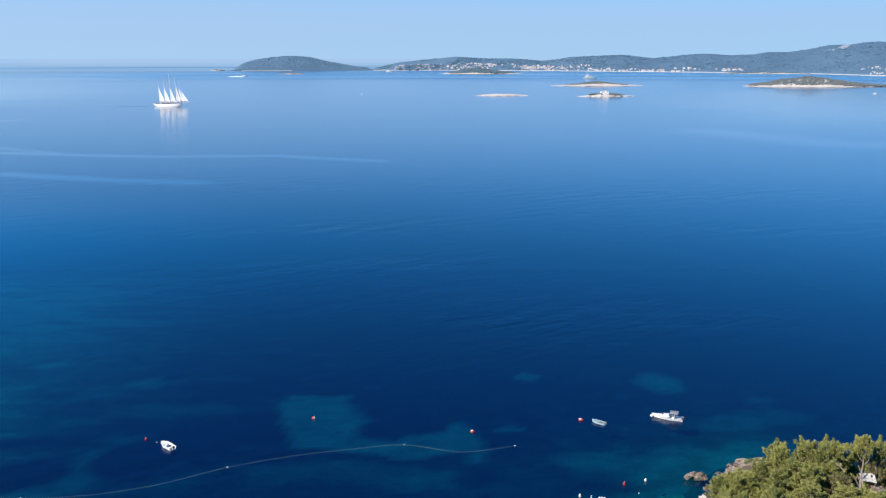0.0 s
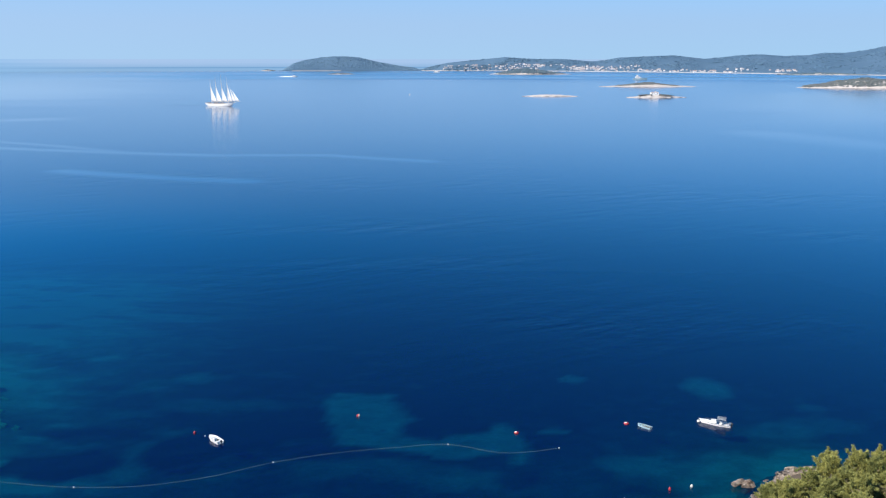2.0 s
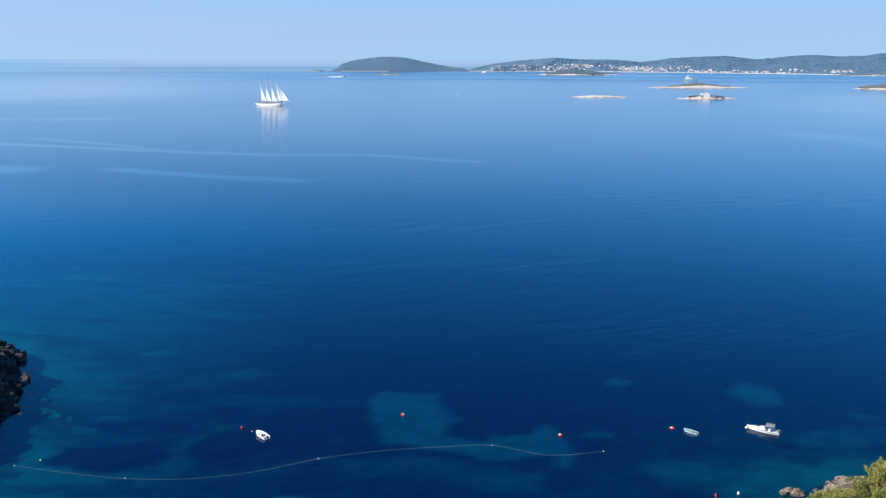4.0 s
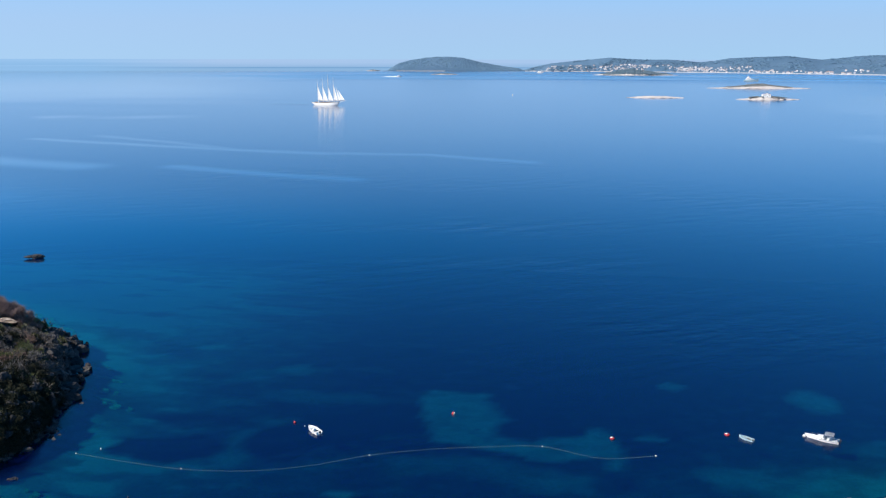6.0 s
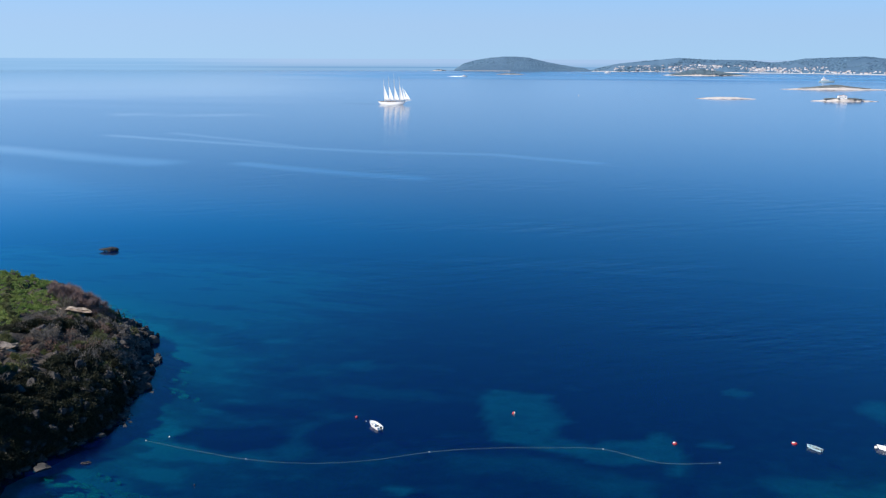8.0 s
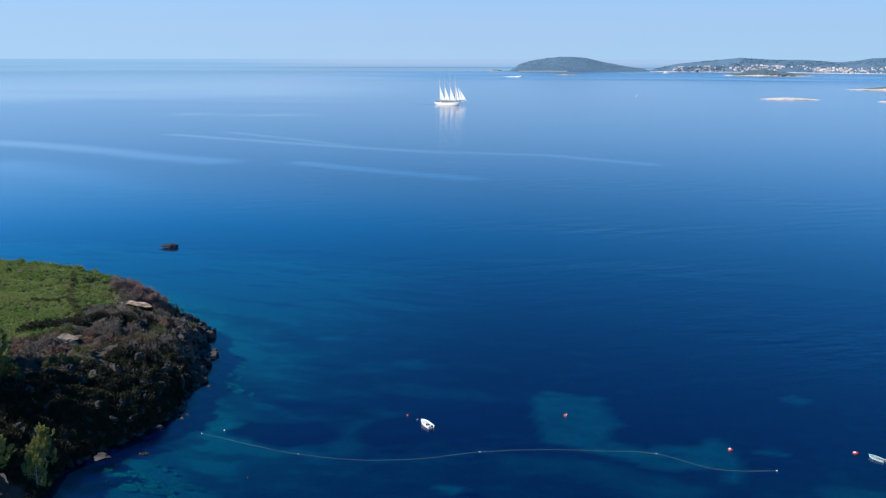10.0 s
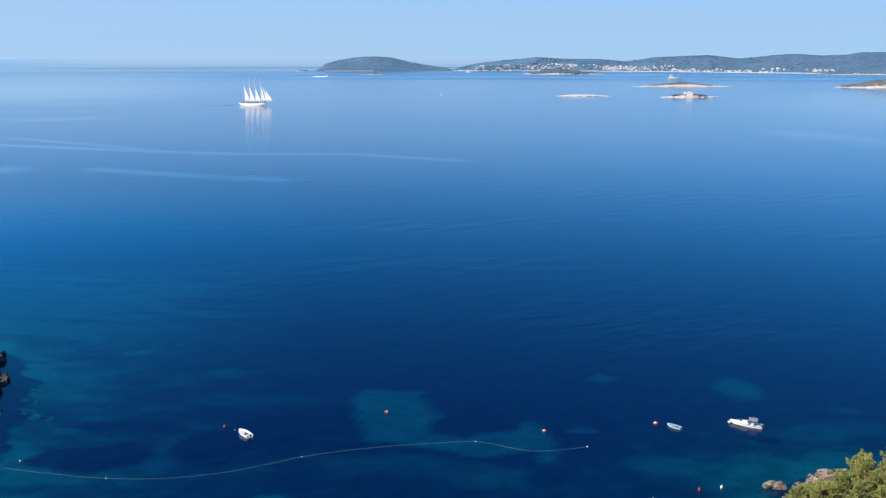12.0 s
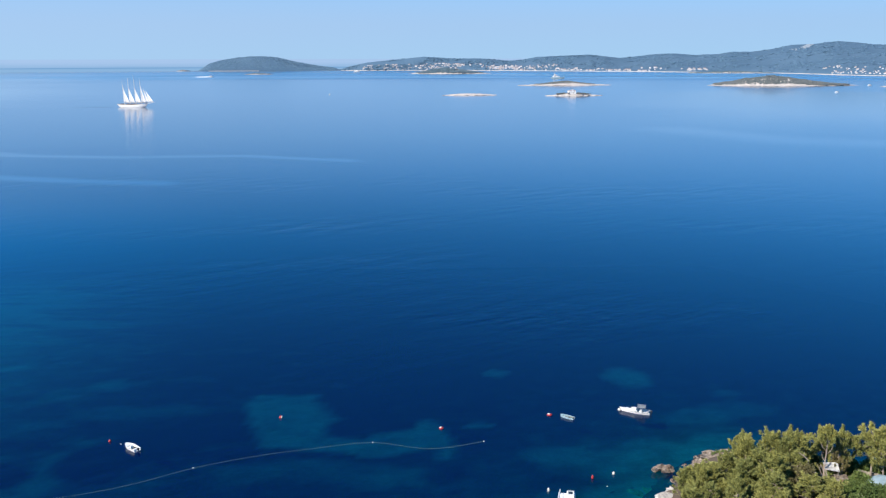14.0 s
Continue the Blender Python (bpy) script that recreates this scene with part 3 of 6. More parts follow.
def seabed():
    xs, ys = np.meshgrid(np.arange(-330, 151, 1.5), np.arange(60, 431, 1.5))
    wx = xs + 1.6 * fbm(xs, ys, 0.07, 3, 11.0) + 0.8 * fbm(xs, ys, 0.3, 3, 12.0)
    wy = ys + 1.6 * fbm(xs, ys, 0.07, 3, 21.0) + 0.8 * fbm(xs, ys, 0.3, 3, 22.0)
    left = np.maximum(-polygon_distance(xs, ys, LEFT_COAST), 0)
    near_left = np.exp(-left / 30)
    near_right = np.exp(-np.maximum(-polygon_distance(xs, ys, RIGHT_COAST), 0) / 19)
    # Ledges and weed lie in short streaks off the rocky shore.
    streaks = fbm(xs * 0.55 + ys * 0.25, ys * 1.5 - xs * 0.3, 0.11, 5, 41.0)
    mottle = fbm(xs * 0.7, ys * 1.3, 0.05, 4, 45.0)
    sand = 0.12 * (1 - smooth(wy, 122, 150)) + 0.26 * near_left + 0.50 * near_right
    sand += 0.40 * smooth(-wx, 45, 118) * (1 - smooth(wy, 230, 330)) * np.clip(0.8 + 1.3 * mottle, 0.15, 1.6)
    sand += 0.85 * np.clip(1 + 1.2 * mottle, 0.4, 1.4) * smooth(-wx, 70, 190) * smooth(wy, 165, 250) * (1 - smooth(wy, 290, 428))
    sand += 2.0 * near_left * np.clip(streaks - 0.10, 0, 0.45)
    sand += 0.9 * near_right * np.clip(fbm(xs, ys * 1.5, 0.2, 4, 43.0) - 0.1, 0, 0.5)
    for cx, cy, rx, ry, v in BAY_PATCHES + SHORE_PATCHES:
        m = 1 - smooth(np.hypot((wx - cx) / rx, (wy - cy) / ry), 0.6, 1.25)
        sand = np.maximum(sand, m * v) if v > 0 else sand * (1 + m * v)
    bank = smooth(polygon_distance(wx, wy, SAND_BANK), -1.2, 1.4)
    sand = np.maximum(sand, bank * 0.62)
    for outline in (MEADOW_WEST, MEADOW_EAST):
        sand *= 1 - 0.95 * smooth(polygon_distance(wx, wy, outline), -1.4, 1.2)
    z = -4.2 + 3.4 * np.exp(-left / 7) - 0.16 * np.maximum(ys - 205, 0) * (1 - near_left) - 0.3 * fbm(xs, ys, 0.1, 2, 3.0)
    ob = raw("seabed", np.stack([xs, ys, z], -1).reshape(-1, 3), grid_faces(*xs.shape), SEABED, smooth=True)
    attr = ob.data.attributes.new("sand", "FLOAT", "POINT")
    attr.data.foreach_set("value", sand.ravel().astype(np.float32))
    tagged(ob, "pale sand patches and dark seagrass under water", "seabed", kind="structure")


seabed()


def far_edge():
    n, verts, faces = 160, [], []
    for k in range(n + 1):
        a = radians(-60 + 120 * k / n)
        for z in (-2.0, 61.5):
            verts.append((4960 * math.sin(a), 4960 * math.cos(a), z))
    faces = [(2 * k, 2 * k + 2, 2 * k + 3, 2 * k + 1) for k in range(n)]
    tagged(raw("backdrop", verts, faces, FAR_SEA_GLOW), "glowing backdrop of far open sea with painted haze", "distance", kind="structure")


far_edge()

# ---- far coast ----
RIDGE = [(-4.6, 6), (-4.17, 14), (-2.79, 42), (-0.97, 57), (0.84, 72), (2.66, 62), (4.48, 62), (6.29, 50), (7.2, 55), (8.09, 70), (9.88, 76), (11.41, 81), (13.25, 63), (14.46, 72), (15.15, 80), (16.52, 86), (17.88, 77), (19.21, 82), (20.03, 93), (21.17, 93), (22.13, 104), (23.38, 126), (24.62, 130), (25.23, 138), (25.98, 143), (26.74, 137), (27.94, 125), (31, 120), (37, 90)]
SHORE = [(-4.6, 4840), (-3, 4800), (3, 4720), (6.3, 4600), (10, 4450), (15, 4250), (17, 4150), (20, 4080), (22.5, 3950), (25, 3720), (27, 3520), (29, 3420), (37, 3300)]
HILL = [(-13.6, -3), (-13.3, 4), (-12.66, 39), (-11.8, 59), (-10.93, 70), (-10.06, 76), (-9.19, 76), (-8.49, 70), (-7.62, 53), (-6.56, 35), (-5.67, 23), (-4.9, 14), (-4.5, 3)]


def along(table, a):
    return np.interp(a, [r[0] for r in table], [r[1] for r in table])


def slope_z(a, s):
    """Height of the mainland at a bearing, s of the way from its shore to its ridge."""
    d = along(SHORE, a)
    x, y = at_bearing(a, d + s * (4900 - d))
    rough = fbm(x, y, 0.0045, 4, 4.0)
    return along(RIDGE, a) * np.asarray(s, float) ** 0.8 + 7 * rough * 4 * s * (1 - s) * along(RIDGE, a) / 90 + 0.5


def at_bearing(a, d):
    return d * np.sin(np.radians(a)), d * np.cos(np.radians(a))


def mainland():
    a, s = np.meshgrid(np.linspace(-4.6, 37, 420), np.r_[0, 0.004, np.linspace(0.05, 1, 24)])
    d = along(SHORE, a)
    d = d + s * (4900 - d) + 10 * fbm(a * 8, s * 0 + 1, 0.8, 3, 1.0) * (1 - s)
    x, y = at_bearing(a, d)
    z = slope_z(a, s) + 1.2 * fbm(x, y, 0.02, 3, 7.0) * np.clip(s * 3, 0, 1)
    z[1] = 2.0
    z[0] = -2
    ob = raw("backdrop_mainland", np.stack([x, y, z], -1).reshape(-1, 3), grid_faces(*a.shape), HAZED_WOOD, smooth=True)
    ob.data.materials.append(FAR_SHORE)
    ob.data.materials.append(HAZED_SCAR)
    slots = []
    for r in range(a.shape[0] - 1):
        for c in range(a.shape[1] - 1):
            bearing, hz = a[r, c], z[r, c]
            scar = abs(bearing - 24.2 - 0.02 * (hz - 118)) < 0.22 and 104 < hz < 128 or (abs(bearing - 23.4) < 0.2 and 96 < hz < 102)
            slots.append(2 if scar else 1 if r == 0 else 0)
    ob.data.polygons.foreach_set("material_index", slots)
    tagged(ob, "wooded hills of the far coast, blued with painted haze", "hills", kind="structure")


mainland()


def far_hill():
    a, s = np.meshgrid(np.linspace(-13.6, -4.5, 140), np.r_[0, 0.004, np.linspace(0.05, 1, 14)])
    d = 4790 + 100 * s - 10 * np.sin((a + 13.6) / 9.1 * math.pi) * (1 - s)
    x, y = at_bearing(a, d)
    z = along(HILL, a) * s**0.6 + 1.5 * fbm(x, y, 0.02, 3, 17.0) * s
    z[0], z[1] = -2, 2.2
    ob = raw("backdrop_hill_island", np.stack([x, y, z], -1).reshape(-1, 3), grid_faces(*a.shape), HAZED_WOOD, smooth=True)
    ob.data.materials.append(FAR_SHORE)
    ob.data.polygons.foreach_set("material_index", [1 if r == 0 and 12 < c < 60 else 0 for r in range(15) for c in range(139)])
    tagged(ob, "rounded wooded island on the horizon", "island", kind="structure")


far_hill()


def icosphere():
    b = bmesh.new()
    bmesh.ops.create_icosphere(b, subdivisions=1, radius=1)
    b.verts.index_update()
    v = np.array([tuple(x.co) for x in b.verts])
    f = np.array([[x.index for x in q.verts] for q in b.faces])
    b.free()
    return v, f


ICO_V, ICO_F = icosphere()


def lumps(name, centres, radii, material, parent=None, squash=0.75, seed=1):
    """Many uneven clumps of scrub in one mesh."""
    rng = np.random.default_rng(seed)
    n = len(centres)
    k = rng.uniform(0.65, 1.25, (n, len(ICO_V), 1))
    v = np.asarray(centres)[:, None] + ICO_V[None] * k * np.asarray(radii)[:, None, None] * np.array([1, 1, squash])
    f = (ICO_F[None] + np.arange(n)[:, None, None] * len(ICO_V)).reshape(-1, 3)
    return raw(name, v.reshape(-1, 3), f.tolist(), material, parent)


def island(name, x, y, rx, ry, turn, height, label, seed, scrub, wide=0.75, clump=2.0, peak=0.0, narrow=0.6, leaves=None):
    """A low island: pale rocky shore that rises to a hump of scrub."""
    ob = thing(name, pose(x, y, 0, 0, 0, turn), label, "island")

    def up(u, v):
        r = min(1.0, math.hypot(u, v))
        hump = math.exp(-(((u - peak) / narrow) ** 2))
        return height * (1 - r**1.5) * (0.22 + 0.78 * hump) * (1 + 0.25 * noise.fractal(Vector((u * rx * 0.03, v * ry * 0.06, seed)), 1.0, 2.0, 3)) + 1.1 * (1 - r**4)

    rings, segs, verts = 16, 72, []
    for i in range(rings):
        r = 1.0 if i == 0 else 0.985 * (1 - (i - 1) / (rings - 2))
        for k in range(segs):
            a = k * math.tau / segs
            edge = 1 + 0.16 * noise.noise(Vector((math.cos(a) * 1.6, math.sin(a) * 1.6, seed))) + 0.06 * noise.noise(Vector((math.cos(a) * 7, math.sin(a) * 7, seed)))
            u, v = r * math.cos(a), r * math.sin(a)
            ragged = 0.9 * noise.noise(Vector((u * rx * 0.15, v * ry * 0.3, seed)))
            verts.append((rx * u * edge, ry * v * edge, -1.0 if i == 0 else up(u, v) + ragged))
    faces = [(i * segs + k, i * segs + (k + 1) % segs, (i + 1) * segs + (k + 1) % segs, (i + 1) * segs + k) for i in range(rings - 1) for k in range(segs)]
    rock = raw("rock", verts, faces, FAR_SHORE, ob, label="pale rock with a dark wet foot")
    rock.data.materials.append(DARK_ROCK)
    rock.data.polygons.foreach_set("material_index", [1] * segs + [0] * (len(faces) - segs))
    rng = np.random.default_rng(int(seed * 10))
    if scrub:
        r = np.sqrt(rng.uniform(0, 1, scrub)) * wide
        a = rng.uniform(0, math.tau, scrub)
        c = np.array([(rx * q * math.cos(w), ry * q * math.sin(w), up(q * math.cos(w), q * math.sin(w)) + 0.15 * clump) for q, w in zip(r, a)])
        tagged(lumps("scrub", c, rng.uniform(0.5, 1.2, scrub) * clump, leaves or HAZED_ISLAND_SCRUB, ob, 0.7, int(seed)), kind="stuff")
    return ob


island("island", 368, 2110, 121, 34, 5, 8.0, "low green island with a pale rocky rim", 3.1, 1000, 0.62, 2.2, 0.0, 0.4)
island("island", 868, 2050, 178, 60, -5, 20.0, "scrub-covered island with pale rocky shore", 5.3, 4300, 0.88, 3.0, -0.22, 0.62)
island("island", 1090, 1930, 45, 25, 0, 5.0, "low rocky islet with some scrub", 6.1, 60, 0.5, 1.6)
island("islet", 103, 1555, 52, 13, 2, 2.2, "bare pale limestone islet", 7.7, 0, peak=0.0, narrow=1.2)
island("islet", 279, 1522, 50, 15, 8, 3.4, "pale limestone islet with dark bushes and a white lighthouse", 8.9, 0)
island("island", 165, 3740, 168, 50, 3, 20.0, "dark wooded island before the town", 9.4, 2400, 0.86, 4.5, -0.2, 0.8, HAZED_FAR_SCRUB)
island("islet", -628, 3690, 62, 18, 8, 3.6, "low dark islet with pale shore", 10.2, 160, 0.8, 3.0, leaves=HAZED_FAR_SCRUB)
island("island", 1345, 3690, 190, 26, -14, 7.0, "low wooded point with pale shore", 11.6, 900, 0.9, 3.5, leaves=HAZED_FAR_SCRUB)
island("islet", -1190, 4690, 40, 14, 12, 5.0, "small dark islet near the horizon", 12.6, 60, 0.9, 3.0, leaves=HAZED_FAR_SCRUB)

rng = np.random.default_rng(4)
for side in (-1, 1):
    n = 46
    r = rng.uniform(0.12, 0.55, n)
    c = np.stack([279 + side * 50 * r + rng.normal(0, 1.5, n), 1516 + rng.normal(0, 4, n), 4.4 * (1 - r**1.5) + 0.8], -1)
    bush = lumps("bush", c, rng.uniform(0.8, 1.9, n), HAZED_ISLAND_SCRUB, None, 0.8, 40 + side)
    tagged(bush, "dark low bushes on the islet", "bush")


def lighthouse():
    ob = thing("lighthouse", pose(278, 1520, 4.0, 0, 0, 8), "low white lighthouse keeper's house with a short tower", "lighthouse")
    b = bmesh.new()
    box(b, 0, 0, -0.5, 13.0, 6.5, 5.2, 0.08)
    part("wall", b, SHIP_WHITE, ob)
    b = bmesh.new()
    gable(b, 0, 0, 4.7, 13.6, 7.1, 1.0, 2.0)
    part("roof", b, ROOF_TILE, ob, "terracotta hipped roof")
    b = bmesh.new()
    tube(b, [(1.0, -1.8, 4.2), (1.0, -1.8, 5.2), (1.0, -1.8, 6.3)], [1.3, 1.25, 1.2], 12)
    tower = part("tower", b, SHIP_WHITE, ob)
    b = bmesh.new()
    tube(b, [(1.0, -1.8, 6.3), (1.0, -1.8, 6.5)], [1.5, 1.5], 12)
    part("gallery", b, SHIP_WHITE, tower)
    b = bmesh.new()
    tube(b, [(1.0, -1.8, 6.5), (1.0, -1.8, 7.3), (1.0, -1.8, 7.8)], [0.7, 0.7, 0.12], 10)
    part("lantern", b, GLASS, tower)
    for x in (-4.5, -1.5, 4.0):
        b = bmesh.new()
        box(b, x, -3.27, 1.9, 0.9, 0.12, 1.4, 0.02)
        part("window", b, GLASS, ob)
    b = bmesh.new()
    box(b, 1.5, -3.27, 0.0, 1.0, 0.1, 2.1, 0.02)
    part("door", b, TEAK, ob)


def gable(b, x, y, z, sx, sy, rise, over=0.0):
    """A pitched roof block with its ridge along x."""
    v = [b.verts.new((x + a * sx / 2, y + c * sy / 2, z)) for a, c in ((-1, -1), (1, -1), (1, 1), (-1, 1))]
    w = [b.verts.new((x + a * (sx / 2 - over), y, z + rise)) for a in (-1, 1)]
    for f in ((v[3], v[2], v[1], v[0]), (v[0], v[1], w[1], w[0]), (v[2], v[3], w[0], w[1]), (v[1], v[2], w[1]), (v[3], v[0], w[0])):
        b.faces.new(f)


lighthouse()


# ---- houses of the far town ----
def house(m, sx, sy, sz, label):
    ob = thing("house", m, label, "house", "houses of the far town")
    b = bmesh.new()
    box(b, 0, 0, -3, sx, sy, sz + 3)
    part("wall", b, PLASTER, ob)
    b = bmesh.new()
    gable(b, 0, 0, sz, sx + 0.8, sy + 0.8, 2.2, 0.8)
    part("roof", b, ROOF_TILE, ob, "terracotta tiled roof")
    for k in (-1, 1):
        b = bmesh.new()
        box(b, k * sx / 4, -sy / 2 - 0.03, sz * 0.5, 1.4, 0.16, 1.7)
        part("window", b, GLASS, ob)
    return ob


def town():
    kinds = []
    rng = random.Random(5)
    spots = []
    for n, lo, hi, s0, s1 in ((120, -3.0, 3.4, 0.02, 0.40), (80, 5.2, 9.2, 0.02, 0.32), (40, 9.3, 15.5, 0.01, 0.07), (12, 14, 18, 0.02, 0.12), (22, 25.1, 28.4, 0.02, 0.10), (12, 2.0, 6.0, 0.1, 0.4)):
        centres = [(rng.uniform(lo, hi), rng.uniform(s0, s1)) for _ in range(max(3, n // 7))]
        for _ in range(n):
            a, s = rng.choice(centres)
            spots.append((min(max(rng.gauss(a, 0.28), lo), hi), min(max(rng.gauss(s, 0.05), s0), s1)))
    for i, (a, s) in enumerate(spots):
        d0 = float(along(SHORE, a))
        x, y = at_bearing(a, d0 + s * (4900 - d0) + 6)
        z = float(slope_z(np.array([a]), np.array([s]))[0]) + 1.0
        m = pose(float(x), float(y), z, 0, 0, -a + rng.uniform(-25, 25))
        if i < 4:
            kinds.append(house(m, (9, 13, 8, 16)[i], (8, 9, 7, 9)[i], (6, 7, 5, 9)[i], "pale plastered house with terracotta roof among trees"))
        else:
            one = copy_thing(rng.choice(kinds), m)
            size = rng.uniform(0.36, 0.72) * (0.62 if a > 20 else 1.0)
            one.matrix_basis = m @ Matrix.Diagonal((size, size, size, 1))


town()


def far_houses():
    """The rest of the town, too many to count: small blocks with hipped roofs in one mesh."""
    rng = random.Random(15)
    b = bmesh.new()
    roofs = []
    for n, lo, hi, s0, s1 in ((95, -3.2, 3.2, 0.01, 0.42), (85, 4.6, 9.4, 0.01, 0.30), (60, 9.3, 15.5, 0.005, 0.06), (20, 17.0, 19.0, 0.05, 0.12), (60, 25.2, 29.0, 0.01, 0.13)):
        for _ in range(n):
            a, q = rng.uniform(lo, hi), s0 + (s1 - s0) * rng.random() ** 1.5
            if noise.noise(Vector((a * 1.6, q * 9, 2))) < -0.12:
                continue
            d0 = float(along(SHORE, a))
            x, y = at_bearing(a, d0 + q * (4900 - d0) + 4)
            z = float(slope_z(np.array([a]), np.array([q]))[0]) + 0.6
            sx, sy, sz = (rng.uniform(5, 10), rng.uniform(5, 7), rng.uniform(3.0, 5.0)) if a < 20 else (rng.uniform(4, 7), rng.uniform(4, 5), rng.uniform(2.2, 3.6))
            box(b, float(x), float(y), z - 3, sx, sy, sz + 3, 0, -a + rng.uniform(-30, 30))
            before = len(b.faces)
            gable(b, float(x), float(y), z + sz, sx + 0.6, sy + 0.6, 1.7, 0.8)
            roofs += range(before, before + 5)
    ob = part("distant_houses", b, PLASTER)
    ob.data.materials.append(ROOF_TILE)
    for k in roofs:
        ob.data.polygons[k].material_index = 1
    tagged(ob, "small pale houses with terracotta roofs scattered over the slopes", "houses", kind="stuff")


far_houses()


def far_trees():
    """Woods on the far hills, as clumps that roughen the slopes and the ridge."""
    rng = np.random.default_rng(17)
    n = 7000
    a, q = rng.uniform(-4.4, 31, n), rng.uniform(0.03, 1.0, n)
    d = along(SHORE, a)
    x, y = at_bearing(a, d + q * (4900 - d))
    keep = wood(x, y) > -0.12
    a, q, x, y = a[keep], q[keep], x[keep], y[keep]
    c = np.stack([x, y, slope_z(a, q) + 0.5], -1)
    tagged(lumps("distant_trees", c, rng.uniform(3, 7.5, len(c)), HAZED_TREES, None, 0.30, 18), "blue-green woods on the far hills, haze put into the colour", "woods", kind="stuff")
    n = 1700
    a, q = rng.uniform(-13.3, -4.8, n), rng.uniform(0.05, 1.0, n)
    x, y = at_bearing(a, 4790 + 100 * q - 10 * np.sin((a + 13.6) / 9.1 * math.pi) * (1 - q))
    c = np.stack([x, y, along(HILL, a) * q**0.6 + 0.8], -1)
    tagged(lumps("distant_trees", c, rng.uniform(1.6, 3.4, n), HAZED_TREES, None, 0.8, 19), "woods on the rounded island, haze put into the colour", "woods", kind="stuff")


def wood(x, y):
    return np.array([noise.noise(Vector((u * 0.006, v * 0.012, 3))) for u, v in zip(x, y)])


far_trees()


# ---- boats ----
def hull(b, length, beam, free, draft, floor, bow=2.4, transom=0.86, rim=0.07, stations=14, rise=0.3, full=0.45, reach=0.06):
    """An open or decked hull, stern at x = 0, bow at x = length. floor(s): inside floor, as a share of the side's height."""
    rings = []
    for i in range(stations):
        s = i / (stations - 1)
        w = beam / 2 * (transom + (1 - transom) * min(1, s / 0.35)) * (1 - max(0.0, (s - full) / (1 - full)) ** bow)
        w = max(w, 0.03)
        top = free * (1 + rise * s * s)
        x = length * s * 0.97
        rake = length * reach * s * s
        inner = max(w - rim, 0.012)
        f = top * floor(s)
        kd = -draft * (1 - 0.9 * s**3)
        pts = [(x + rake, w, top), (x + rake * 0.3, w * 0.8, 0.05 * free), (x, 0, kd), (x + rake * 0.3, -w * 0.8, 0.05 * free), (x + rake, -w, top), (x + rake, -inner, top), (x + rake * 0.8, -inner * 0.92, f), (x + rake * 0.8, inner * 0.92, f), (x + rake, inner, top)]
        rings.append([b.verts.new(p) for p in pts])
    n = len(rings[0])
    for r, q in zip(rings, rings[1:]):
        for k in range(n):
            b.faces.new((r[k], q[k], q[(k + 1) % n], r[(k + 1) % n]))
    b.faces.new(rings[0][::-1])
    b.faces.new(rings[-1])
    bmesh.ops.recalc_face_normals(b, faces=b.faces[:])


def outboard(ob, x, z):
    b = bmesh.new()
    box(b, x - 0.22, 0, z, 0.42, 0.34, 0.5, 0.08)
    o = part("outboard_motor", b, DARK_TRIM, ob, "dark outboard motor")
    b = bmesh.new()
    box(b, x - 0.16, 0, z - 0.85, 0.16, 0.12, 0.88, 0.03)
    part("shaft", b, DARK_TRIM, o)


